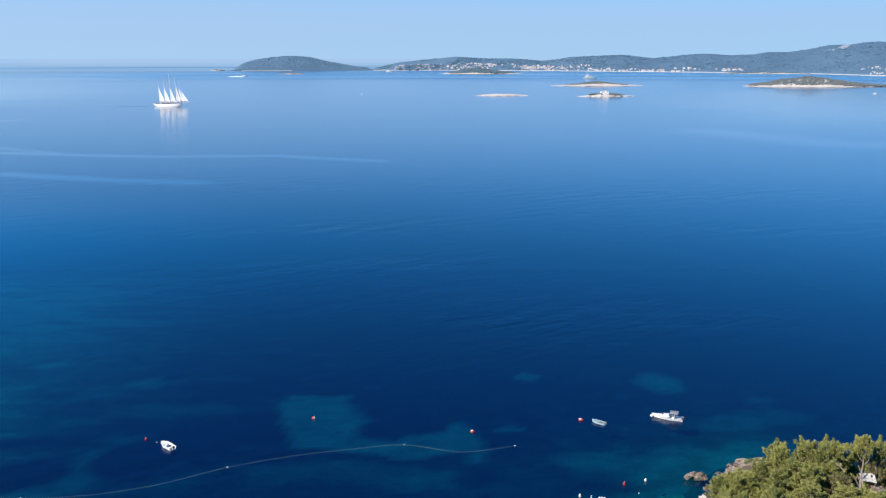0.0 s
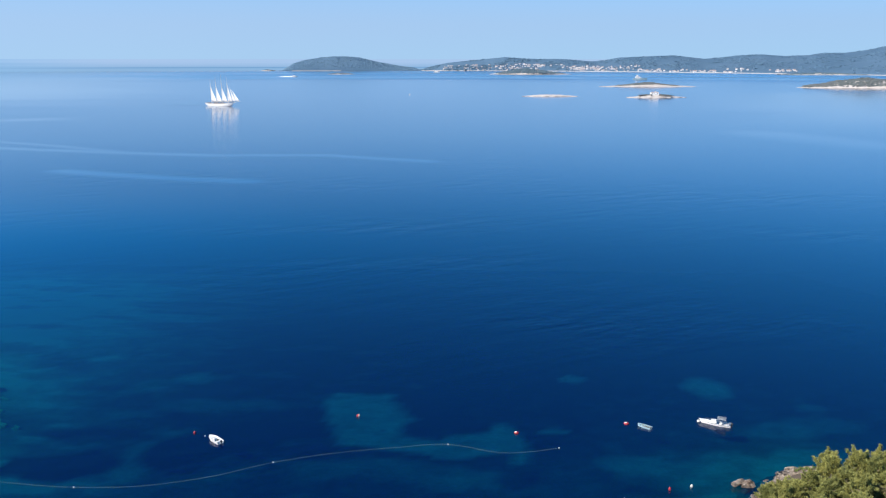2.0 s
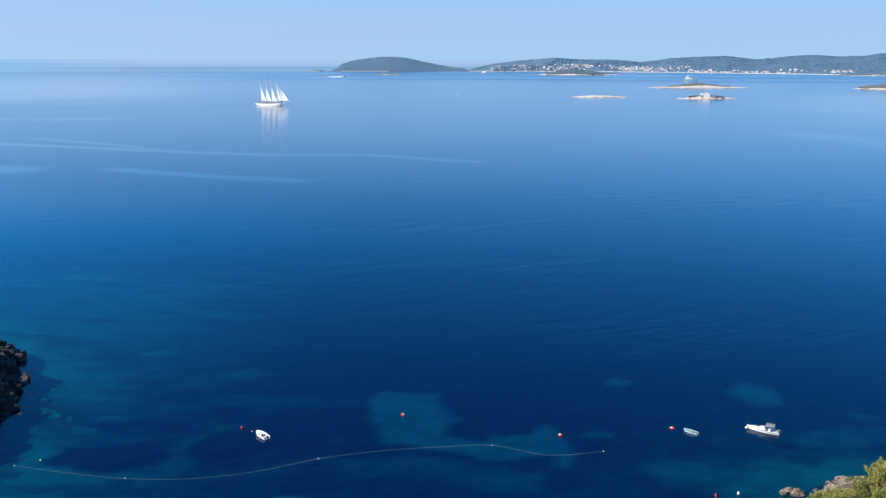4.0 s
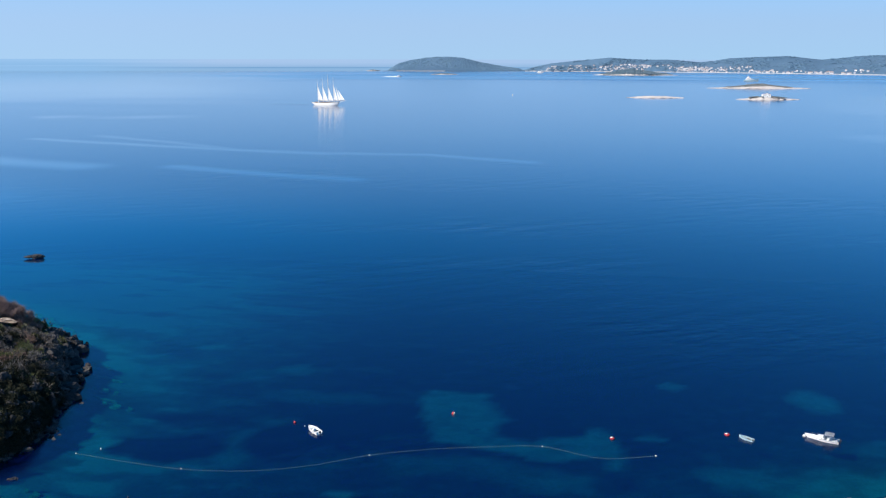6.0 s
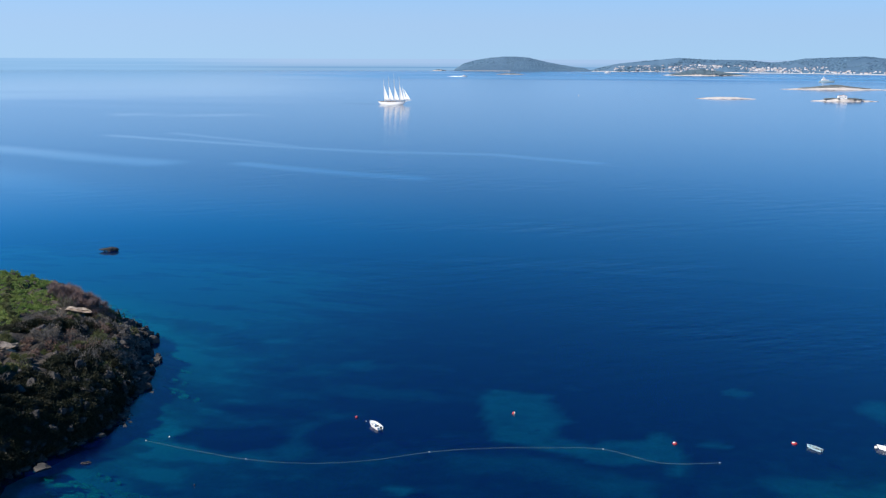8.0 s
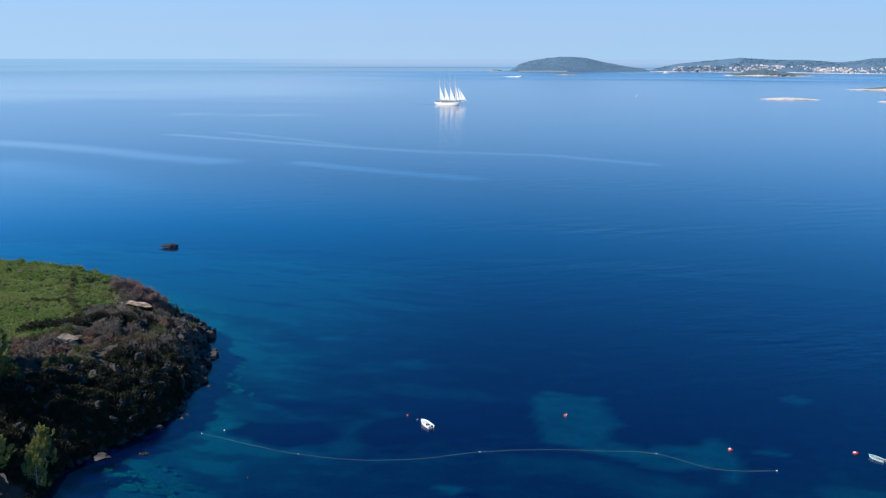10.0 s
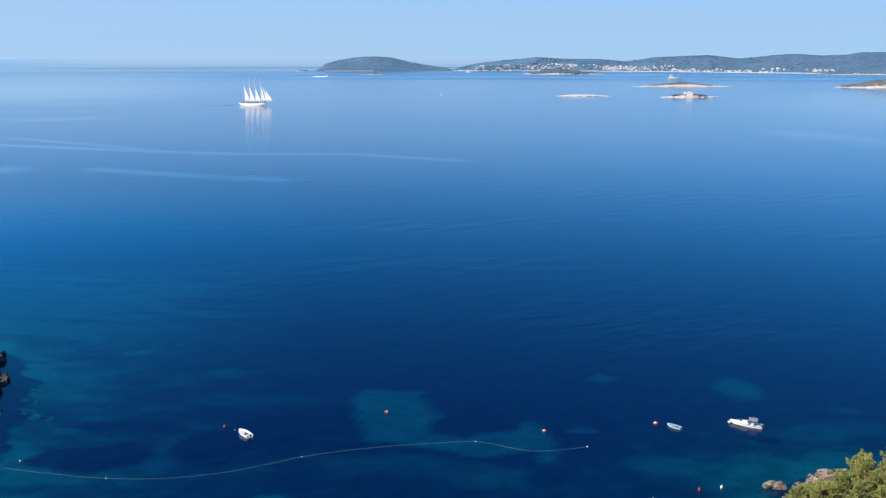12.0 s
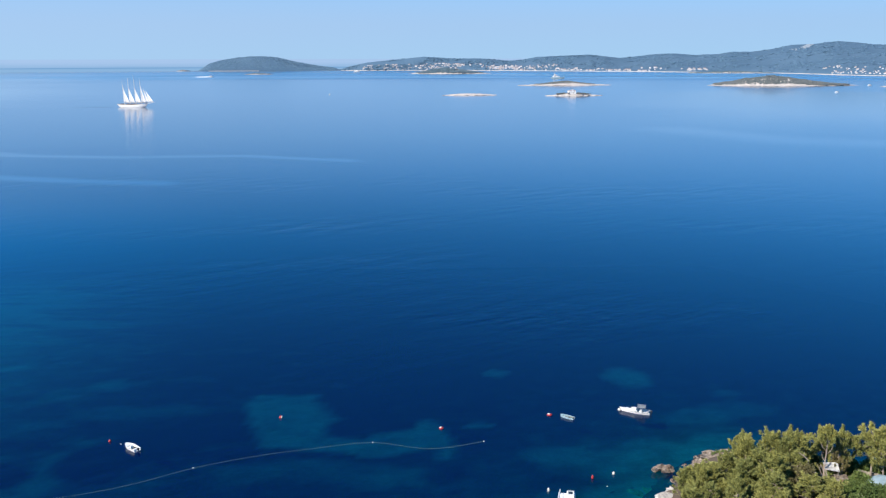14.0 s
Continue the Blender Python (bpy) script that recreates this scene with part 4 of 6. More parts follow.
def motorboat():
    ob = thing("motorboat", pose(43.9, 149.0, 0, 0, 0, 160) @ Matrix.Diagonal((0.85, 0.87, 0.7, 1)), "white cabin motorboat with grey bimini top, moored at a buoy", "boat")
    b = bmesh.new()
    hull(b, 5.9, 2.2, 0.62, 0.35, lambda s: 0.45 if s < 0.5 else 0.93, rise=0.7, bow=1.6, full=0.34, reach=0.15)
    part("hull", b, GELCOAT, ob)
    b = bmesh.new()
    vs = []
    for x, w, z in ((2.7, 0.8, 0.85), (3.0, 0.72, 1.22), (4.1, 0.5, 1.18), (4.9, 0.25, 1.02)):
        vs.append([b.verts.new((x, -w, 0.8)), b.verts.new((x, -w * 0.8, z)), b.verts.new((x, w * 0.8, z)), b.verts.new((x, w, 0.8))])
    for r, q in zip(vs, vs[1:]):
        for k in range(3):
            b.faces.new((r[k], r[k + 1], q[k + 1], q[k]))
    b.faces.new(vs[0][::-1])
    b.faces.new(vs[-1])
    cabin = part("cabin", b, GELCOAT, ob)
    b = bmesh.new()
    box(b, 4.25, 0, 1.15, 0.5, 0.5, 0.05, 0.02)
    part("hatch", b, GLASS, cabin, "dark deck hatch")
    b = bmesh.new()
    p = [b.verts.new(v) for v in ((3.0, -0.85, 1.1), (3.0, 0.85, 1.1), (2.65, 0.78, 1.6), (2.65, -0.78, 1.6), (2.97, -0.85, 1.1), (2.97, 0.85, 1.1), (2.62, 0.78, 1.6), (2.62, -0.78, 1.6))]
    for f in ((0, 1, 2, 3), (7, 6, 5, 4), (0, 4, 5, 1), (1, 5, 6, 2), (2, 6, 7, 3), (3, 7, 4, 0)):
        b.faces.new([p[i] for i in f])
    part("windscreen", b, GLASS, ob)
    for y in (-0.45, 0.45):
        b = bmesh.new()
        box(b, 2.0, y, 0.42, 0.5, 0.5, 0.45, 0.06)
        box(b, 1.78, y, 0.85, 0.12, 0.5, 0.45, 0.04)
        part("seat", b, GELCOAT, ob)
    b = bmesh.new()
    box(b, 0.45, 0, 0.42, 0.55, 1.6, 0.4, 0.06)
    part("bench", b, GREY_CANVAS, ob)
    for x in (1.15, 2.55):
        b = bmesh.new()
        tube(b, [(1.8, -0.98, 0.9), (x, -0.95, 1.84), (x, -0.8, 1.98), (x, 0.8, 1.98), (x, 0.95, 1.84), (1.8, 0.98, 0.9)], [0.02] * 6, 6)
        part("bimini_frame", b, STEEL, ob)
    b = bmesh.new()
    xs = (0.95, 1.5, 2.1, 2.75)
    top = [[b.verts.new((x, y, 2.0 + dz + 0.06 * math.cos((x - 1.85) * 1.6))) for y, dz in ((-0.98, -0.14), (-0.8, 0.0), (0, 0.05), (0.8, 0.0), (0.98, -0.14))] for x in xs]
    for r, q in zip(top, top[1:]):
        for k in range(4):
            b.faces.new((r[k], q[k], q[k + 1], r[k + 1]))
    bmesh.ops.solidify(b, geom=b.faces[:], thickness=0.02)
    part("bimini_top", b, GREY_CANVAS, ob, "grey canvas bimini top")
    for y in (-1, 1):
        b = bmesh.new()
        pts = [(3.2 + 0.65 * k, y * (0.82 - 0.075 * k * k), 1.12 + 0.09 * k) for k in range(4)]
        tube(b, pts, [0.018] * 4, 6)
        for q in pts:
            tube(b, [(q[0], q[1], q[2] - 0.4), q], [0.012, 0.012], 5)
        part("bow_rail", b, STEEL, ob)
    b = bmesh.new()
    for y in (-1, 1):
        pts = [(5.9 * s, y * (2.2 / 2 * (0.86 + 0.14 * min(1, s / 0.35)) * (1 - max(0.0, (s - 0.36) / 0.64) ** 1.7) * 0.93 + 0.02), 0.45 + 0.12 * s) for s in (0.02, 0.2, 0.4, 0.6, 0.75, 0.88)]
        tube(b, pts, [0.03] * 6, 5)
    part("rubbing_strake", b, DARK_TRIM, ob, "thin dark stripe along the side")
    outboard(ob, -0.05, 0.55)


def dinghy():
    ob = thing("dinghy", pose(-45.9, 136.9, 0, 0, 0, 138) @ Matrix.Diagonal((0.86, 0.9, 0.86, 1)), "small white open motor dinghy on a mooring", "boat")
    b = bmesh.new()
    hull(b, 4.1, 1.7, 0.55, 0.25, lambda s: 0.35 if s < 0.62 else 0.92, bow=3.0, rise=0.25, rim=0.16)
    part("hull", b, GELCOAT, ob)
    b = bmesh.new()
    box(b, 0.55, 0, 0.22, 0.5, 1.3, 0.3, 0.04)
    part("thwart", b, GELCOAT, ob)
    b = bmesh.new()
    box(b, 1.75, 0.2, 0.22, 0.45, 0.6, 0.62, 0.06)
    part("console", b, GELCOAT, ob)
    # Thin dark sheet over the cockpit floor.
    b = bmesh.new()
    box(b, 1.6, 0, 0.225, 1.6, 1.15, 0.02, 0.005)
    part("floor_mat", b, DARK_TRIM, ob, "dark cockpit floor")
    outboard(ob, -0.05, 0.4)


def tender():
    ob = thing("rowing_boat", pose(29.4, 147.1, 0, 0, 0, 145) @ Matrix.Diagonal((0.84, 0.84, 0.84, 1)), "small blue-grey rowing boat, moored", "boat")
    b = bmesh.new()
    hull(b, 3.1, 1.3, 0.42, 0.15, lambda s: 0.2 if s < 0.8 else 0.85, bow=2.0, rise=0.5, rim=0.06)
    part("hull", b, BLUE_GREY, ob)
    # Thin dark sheet over the inside of the hull.
    b = bmesh.new()
    vs = [b.verts.new(q) for q in ((0.12, -0.46, 0.12), (1.5, -0.54, 0.12), (2.3, -0.34, 0.13), (2.45, 0, 0.14), (2.3, 0.34, 0.13), (1.5, 0.54, 0.12), (0.12, 0.46, 0.12))]
    b.faces.new(vs)
    bmesh.ops.solidify(b, geom=b.faces[:], thickness=0.03)
    part("floor", b, DARK_TRIM, ob, "dark floor inside the hull")
    for x in (0.4, 1.45):
        b = bmesh.new()
        box(b, x, 0, 0.28, 0.2, 1.06 - 0.12 * x, 0.04, 0.01)
        part("thwart", b, BLUE_GREY, ob, "pale seat board")
    for y in (-0.25, 0.25):
        b = bmesh.new()
        tube(b, [(0.2, y, 0.4), (2.3, y * 1.3, 0.42)], [0.03, 0.025], 6)
        box(b, 0.15, y, 0.39, 0.5, 0.14, 0.03, 0.01)
        part("oar", b, TEAK, ob)


def cabin_boat():
    ob = thing("cabin_boat", pose(23.2, 119.0, 0, 0, 0, -101) @ Matrix.Diagonal((0.86, 0.86, 0.86, 1)), "small white flat-decked cabin boat, moored", "boat")
    b = bmesh.new()
    hull(b, 4.6, 3.0, 0.75, 0.3, lambda s: 0.75, bow=5.0, rise=0.1, rim=0.12, full=0.55, transom=0.95)
    part("hull", b, GELCOAT, ob)
    b = bmesh.new()
    box(b, 1.3, 0.62, 0.56, 1.9, 1.3, 0.75, 0.08)
    cabin = part("cabin", b, GELCOAT, ob)
    b = bmesh.new()
    box(b, 1.2, 0.62, 1.3, 1.0, 0.75, 0.03, 0.01)
    part("hatch", b, GLASS, cabin, "dark cabin hatch")
    for x, y in ((3.4, -1.2), (0.25, -1.2)):
        b = bmesh.new()
        tube(b, [(x, y, 0.5), (x, y, 1.35)], [0.09, 0.08], 8)
        part("post", b, GELCOAT, ob)
    b = bmesh.new()
    tube(b, [(0.25, -1.2, 1.3), (3.4, -1.2, 1.3)], [0.03, 0.03], 6)
    part("rail", b, STEEL, ob)
    b = bmesh.new()
    box(b, 3.1, 0.1, 0.56, 0.6, 1.6, 0.35, 0.05)
    part("bench", b, GREY_CANVAS, ob)


motorboat()
dinghy()
tender()
cabin_boat()


def buoy(x, y, colour, label, rx=0.42, rz=0.42, tilt=(0, 0), cap=None, upper=False):
    if y < 1000:
        rx, rz = rx * 0.70, rz * 0.72
    ob = thing("buoy", pose(x, y, rz * 0.35, tilt[0], tilt[1], 0), label, "buoy", "mooring buoys")
    b = bmesh.new()
    ball(b, 0, 0, 0, rx, rx * 0.9, rz, 3)
    part("body", b, colour, ob, smooth=True)
    b = bmesh.new()
    tube(b, [(0, 0, rz * 0.95), (0, 0, rz + 0.08)], [0.05, 0.04], 8)
    part("eye", b, STEEL, ob)
    if cap:
        b = bmesh.new()
        ball(b, -0.15 * rx if upper else rx * 0.42, 0, rz * (0.46 if upper else 0.12), rx * (0.66 if upper else 0.68), rx * (0.62 if upper else 0.86), rz * (0.62 if upper else 0.95), 3)
        part("cap", b, cap, ob, smooth=True)


buoy(-51.9, 141.1, BUOY_RED, "red mooring buoy beside the dinghy", 0.34, 0.36)
buoy(-24.0, 150.0, BUOY_RED, "red mooring buoy with a white side", 0.40, 0.50, (0, 25), BUOY_WHITE)
buoy(5.2, 144.1, BUOY_RED, "red mooring buoy with a white top", 0.62, 0.36, (0, 0), BUOY_WHITE, True)
buoy(25.3, 149.3, BUOY_RED, "red drum buoy with a white top", 0.72, 0.32, (0, 0), BUOY_WHITE, True)
buoy(38.7, 151.1, BUOY_WHITE, "white mooring buoy at the motorboat's bow", 0.44, 0.36)
buoy(28.2, 124.5, BUOY_RED, "upright red buoy near the pine shore", 0.28, 0.58)
buoy(31.8, 125.7, BUOY_WHITE, "upright white buoy near the pine shore", 0.30, 0.52, (12, 0))
buoy(20.7, 120.7, BUOY_WHITE, "upright white buoy near the cabin boat", 0.26, 0.55)
buoy(29.9, 121.7, BUOY_WHITE, "small white float near the upright buoys", 0.15, 0.12)
buoy(-49.6, 139.9, BUOY_WHITE, "small white float by the dinghy", 0.16, 0.12)
buoy(-80.8, 124.9, BUOY_WHITE, "small white buoy near the swim line", 0.20, 0.22)
buoy(-67.5, 110.0, DARK_ROCK, "small dark float in the bay", 0.16, 0.30)
buoy(-148, 1607, BUOY_WHITE, "white channel buoy far out", 0.8, 1.5)


def swim_line():
    ob = thing("swim_line", pose(0, 0, 0), "long swim line of small faded yellow floats on a rope", "swim line")
    knots = [(-83.9, 122.5), (-79.4, 121.9), (-73.8, 121.1), (-63.9, 120.3), (-53.4, 121.4), (-44.0, 124.9), (-35.1, 130.4), (-25.6, 134.4), (-16.0, 137.0), (-6.7, 138.8), (3.0, 136.0), (12.3, 138.4)]
    pts = []
    for i in range(len(knots) - 1):
        p = [Vector(knots[min(max(i + k, 0), len(knots) - 1)]) for k in (-1, 0, 1, 2)]
        for j in range(16):
            t = j / 16
            q = 0.5 * (2 * p[1] + (p[2] - p[0]) * t + (2 * p[0] - 5 * p[1] + 4 * p[2] - p[3]) * t * t + (3 * p[1] - p[0] - 3 * p[2] + p[3]) * t**3)
            pts.append((q.x, q.y, -0.12))
    pts.append((*knots[-1], -0.12))
    b = bmesh.new()
    tube(b, pts, [0.008] * len(pts), 5)
    part("rope", b, ROPE, ob)
    b = bmesh.new()
    ball(b, 0, 0, 0, 0.075, 0.055, 0.055, 1)
    float_mesh = part("float", b, FLOAT, ob)
    me = float_mesh.data
    walked, want, first = 0.0, 0.3, True
    for a, c in zip(pts, pts[1:]):
        a, c = Vector(a), Vector(c)
        ln = (c - a).length
        while walked + ln >= want:
            q = a.lerp(c, (want - walked) / ln)
            if first:
                o, first = float_mesh, False
            else:
                o = new("float", me)
                o.parent = ob
            o.matrix_basis = pose(q.x, q.y, 0.04 + 0.02 * math.sin(want * 7.3), 0, 0, math.degrees(math.atan2(c.y - a.y, c.x - a.x)))
            want += 0.42
        walked += ln
    big = None
    for x, y in knots[::3] + knots[-1:]:
        if big is None:
            b = bmesh.new()
            ball(b, 0, 0, 0, 0.12, 0.10, 0.10, 2)
            big = part("marker_float", b, BUOY_WHITE, ob, "larger white marker float", smooth=True)
            o = big
        else:
            o = new("marker_float", big.data)
            o.parent = ob
            o["label"] = "larger white marker float"
        o.location = (x, y, 0.08)


swim_line()


# ---- ships far out ----
def schooner():
    ob = thing("schooner", pose(-399.5, 1213, 0, 0, 0, -13) @ Matrix.Diagonal((0.92, 0.92, 0.85, 1)), "white four-masted schooner under white sails", "sailing ship")
    stations, rings, decks = 28, [], []
    for i in range(stations):
        u = i / (stations - 1)
        q = (u - 0.46) / 0.54 if u > 0.46 else (0.46 - u) / 0.5
        w = 4.7 * max(0.012, 1 - q**2.4) ** 0.75
        top = 4.1 + 1.3 * (2 * u - 0.85) ** 2 + 0.7 * u * u
        foot, low = 5.5 + 38.5 * u, -2.6 * max(0.02, 1 - abs(2 * u - 1) ** 3)
        mid = 0.5 * (49 * u) + 0.5 * foot
        rings.append([(49 * u, w, top), (mid, w * 0.97, 1.9), (foot, w * 0.86, 0.0), (foot, 0, low), (foot, -w * 0.86, 0.0), (mid, -w * 0.97, 1.9), (49 * u, -w, top)])
        decks.append((49 * u, w, top))
    b = bmesh.new()
    lines = [[b.verts.new(q) for q in ring] for ring in rings]
    for r, q in zip(lines, lines[1:]):
        for k in range(6):
            b.faces.new((r[k], q[k], q[k + 1], r[k + 1]))
    b.faces.new(lines[0][::-1])
    b.faces.new(lines[-1])
    bmesh.ops.recalc_face_normals(b, faces=b.faces[:])
    part("hull", b, SHIP_WHITE, ob)
    b = bmesh.new()
    lines = [[b.verts.new((x, side * w * 0.97, z - 0.5)) for side in (-1, 1)] for x, w, z in decks]
    for r, q in zip(lines, lines[1:]):
        b.faces.new((r[0], q[0], q[1], r[1]))
    bmesh.ops.solidify(b, geom=b.faces[:], thickness=0.1)
    part("deck", b, TEAK, ob, "brown planked deck")
    for side in (-1, 1):
        b = bmesh.new()
        tube(b, [(x, side * w, z + 0.05) for x, w, z in decks], [0.16] * stations, 6)
        part("cap_rail", b, TEAK, ob, "brown cap rail along the bulwark")
    for x, sx, sy, sz in ((8, 5, 3.4, 2.2), (19, 6, 4.6, 2.3), (28.5, 6.5, 4.6, 2.3), (38.5, 6, 4.2, 2.2)):
        b = bmesh.new()
        box(b, x, 0, 3.5, sx, sy, sz, 0.15)
        house_ = part("deckhouse", b, TEAK, ob)
        for k in (-1, 0, 1):
            b = bmesh.new()
            box(b, x + k * sx / 3.4, -sy / 2 - 0.02, 3.5 + sz * 0.45, 1.0, 0.1, 0.8, 0.02)
            part("window", b, GLASS, house_)
    b = bmesh.new()
    tube(b, [(46, 0, 5.2), (54, 0, 7.2), (61, 0, 8.8)], [0.35, 0.28, 0.15], 8)
    part("bowsprit", b, MAST_PAINT, ob)
    masts = ((12.0, 42.0), (21.0, 46.0), (30.5, 51.0), (40.0, 47.0))
    for x, top in masts:
        b = bmesh.new()
        tube(b, [(x, 0, 3.2), (x - 1.2, 0, top * 0.65), (x - 2.0, 0, top)], [0.48, 0.36, 0.12], 8)
        m = part("mast", b, MAST_PAINT, ob)
        for z in (0.45, 0.66, 0.82):
            b = bmesh.new()
            tube(b, [(x - 1.5 * z, -2.2 * (1.2 - z), top * z), (x - 1.5 * z, 2.2 * (1.2 - z), top * z)], [0.12, 0.12], 6)
            part("crosstree", b, MAST_PAINT, m)
        for side in (-1, 1):
            b = bmesh.new()
            for k in (-1.6, 0, 1.6):
                tube(b, [(x + k, side * 4.3, 4.4), (x - 1.3, side * 0.3, top * 0.68)], [0.03, 0.03], 4)
            tube(b, [(x - 1.3, side * 0.8, top * 0.66), (x - 2.0, 0, top * 0.98)], [0.03, 0.03], 4)
            part("shroud", b, GREY_CANVAS, m)
    for (x0, t0), (x1, t1) in zip(masts, masts[1:]):
        b = bmesh.new()
        tube(b, [(x0 - 2.0, 0, t0 * 0.97), (x1 - 1.9, 0, t1 * 0.9)], [0.05, 0.05], 4)
        part("stay", b, DARK_TRIM, ob)
    sails = [((x - 1.4, 33.0), (x + 0.2, 7.2), (x + 8.4, 6.8)) for x, _ in masts[:3]]
    sails += [((39.2, 33.5), (40.4, 7.2), (46.0, 7.0)), ((42.6, 31.0), (46.8, 7.6), (51.6, 7.6)), ((45.6, 27.5), (52.4, 8.2), (58.5, 8.8))]
    for i, (head, clew, tack) in enumerate(sails):
        b = bmesh.new()
        n = 8
        grid = []
        for r in range(n + 1):
            u = r / n
            row = []
            for c in range(n + 1):
                v = c / n
                fore, aft = head[0] + (tack[0] - head[0]) * u ** (1.0 if i > 2 else 1.15), head[0] + (clew[0] - head[0]) * u**0.8
                lx = aft * (1 - v) + fore * v
                lz = (head[1] * (1 - u) + clew[1] * u) * (1 - v) + (head[1] * (1 - u) + tack[1] * u) * v
                belly = 1.5 * u * math.sin(math.pi * v) * math.sin(math.pi * min(1, u * 0.8 + 0.1)) - 1.6 * u * (1 - v)
                row.append(b.verts.new((lx, belly, lz)))
            grid.append(row)
        for r, q in zip(grid, grid[1:]):
            for k in range(n):
                if r[0].co != r[1].co:
                    b.faces.new((r[k], r[k + 1], q[k + 1], q[k]))
        for k in range(n):
            b.faces.new((grid[0][0], grid[1][k + 1], grid[1][k]))
        loose = [v for v in b.verts if not v.link_faces]
        bmesh.ops.delete(b, geom=loose, context="VERTS")
        bmesh.ops.solidify(b, geom=b.faces[:], thickness=0.04)
        part("jib" if i > 2 else "staysail", b, SAILCLOTH, ob, smooth=True)
    for x, t in masts[:3]:
        b = bmesh.new()
        tube(b, [(x + 0.3, 0, 7.0), (x + 9.4, 0.2, 6.9)], [0.2, 0.16], 6)
        part("boom", b, MAST_PAINT, ob)
    b = bmesh.new()
    for s in range(22):
        x = 1 + s * 2.0
        w = 4.7 * (0.2 + 0.8 * min(1, x / 49 / 0.35)) * (1 - max(0.0, (x / 49 - 0.5) / 0.5) ** 2.4) - 0.2
        tube(b, [(x, -w, 3.9), (x, -w, 5.4)], [0.06, 0.06], 4)
    part("railing", b, SHIP_WHITE, ob)


schooner()


def yacht():
    ob = thing("motor_yacht", pose(440, 2775, 0, 0, 0, 0) @ Matrix.Diagonal((1, 1, 1.1, 1)), "white motor yacht with stepped decks, at anchor", "ship")
    b = bmesh.new()
    hull(b, 42, 9, 4.5, 2, lambda s: 0.9, bow=2.4, rise=0.3, rim=0.3, stations=16)
    part("hull", b, BLUE_GREY, ob)
    for x, sx, sy, z, sz in ((16, 21, 7, 4.2, 2.8), (13, 11, 6.2, 7.0, 2.8), (12, 6, 5, 9.8, 2.6)):
        b = bmesh.new()
        box(b, x, 0, z, sx, sy, sz, 0.4)
        d = part("deck", b, SHIP_WHITE, ob)
        b = bmesh.new()
        box(b, x, 0, z + sz * 0.4, sx * 0.9, sy + 0.1, sz * 0.35, 0.05)
        part("window_band", b, GLASS, d)
    b = bmesh.new()
    tube(b, [(12, 0, 12.0), (11, 0, 18.5)], [0.5, 0.15], 6)
    part("mast", b, SHIP_WHITE, ob)


def small_craft(name, x, y, turn, length, label, mast=0.0):
    ob = thing(name, pose(x, y, 0, 0, 0, turn), label, "boat")
    b = bmesh.new()
    hull(b, length, length * 0.3, length * 0.12, length * 0.05, lambda s: 0.8, rise=0.4)
    part("hull", b, GELCOAT, ob)
    b = bmesh.new()
    box(b, length * 0.42, 0, length * 0.09, length * 0.4, length * 0.2, length * 0.2, length * 0.02)
    part("cabin", b, GELCOAT, ob)
    b = bmesh.new()
    box(b, length * 0.42, 0, length * 0.16, length * 0.3, length * 0.206, length * 0.04, 0.02)
    part("window_band", b, GLASS, ob)
    if mast:
        b = bmesh.new()
        tube(b, [(length * 0.55, 0, length * 0.1), (length * 0.55, 0, mast)], [0.1, 0.05], 6)
        part("mast", b, STEEL, ob)
        b = bmesh.new()
        tube(b, [(length * 0.1, 0, length * 0.24), (length * 0.55, 0, length * 0.24)], [0.2, 0.2], 6)
        part("boom", b, SAILCLOTH, ob)


yacht()
small_craft("motor_yacht", -273, 4213, 0, 30, "white motor yacht near the horizon")
small_craft("sailing_boat", 1054, 2007, 8, 10, "white sailing boat with its sails down", 11.0)
small_craft("motorboat", 796, 1633, 0, 7, "small white motorboat beyond the rocky islet")
small_craft("speedboat", -722, 3186, 6, 18, "white speedboat under way with a foaming wake")


def wake(name, x, y, turn, length, width, material, label, height=0.25, seed=1):
    """Churned water behind a boat, a low ragged ridge."""
    rng_ = random.Random(seed)
    b = bmesh.new()
    rows, prev = 40, None
    for i in range(rows):
        s = i / (rows - 1)
        w = width * (0.35 + 0.65 * s) * (1 - s * 0.4) * rng_.uniform(0.6, 1.2)
        h = height * (1 - s) * rng_.uniform(0.5, 1.3) + 0.012
        ring = [b.verts.new((-length * s, -w / 2, -0.01)), b.verts.new((-length * s, -w / 5, h)), b.verts.new((-length * s, w / 5, h * 0.8)), b.verts.new((-length * s, w / 2, -0.01))]
        if prev:
            for k in range(3):
                b.faces.new((prev[k], prev[k + 1], ring[k + 1], ring[k]))
        prev = ring
    ob = part(name, b, material)
    ob.matrix_world = pose(x, y, 0, 0, 0, turn)
    return tagged(ob, label, "wake", kind="stuff")


wake("wake", -716, 3187, 4, 66, 9, FOAM, "white foam behind the speedboat", 3.6, 2)
wake("wake", -405, 1213.2, -2, 66, 3.0, DEEP, "dark rippled wake behind the schooner", 0.15, 3)


# ---- rocks ----
def wavy(x, y, scale, seed):
    return np.array([noise.noise(Vector((a * scale, b * scale, seed))) for a, b in zip(x, y)])


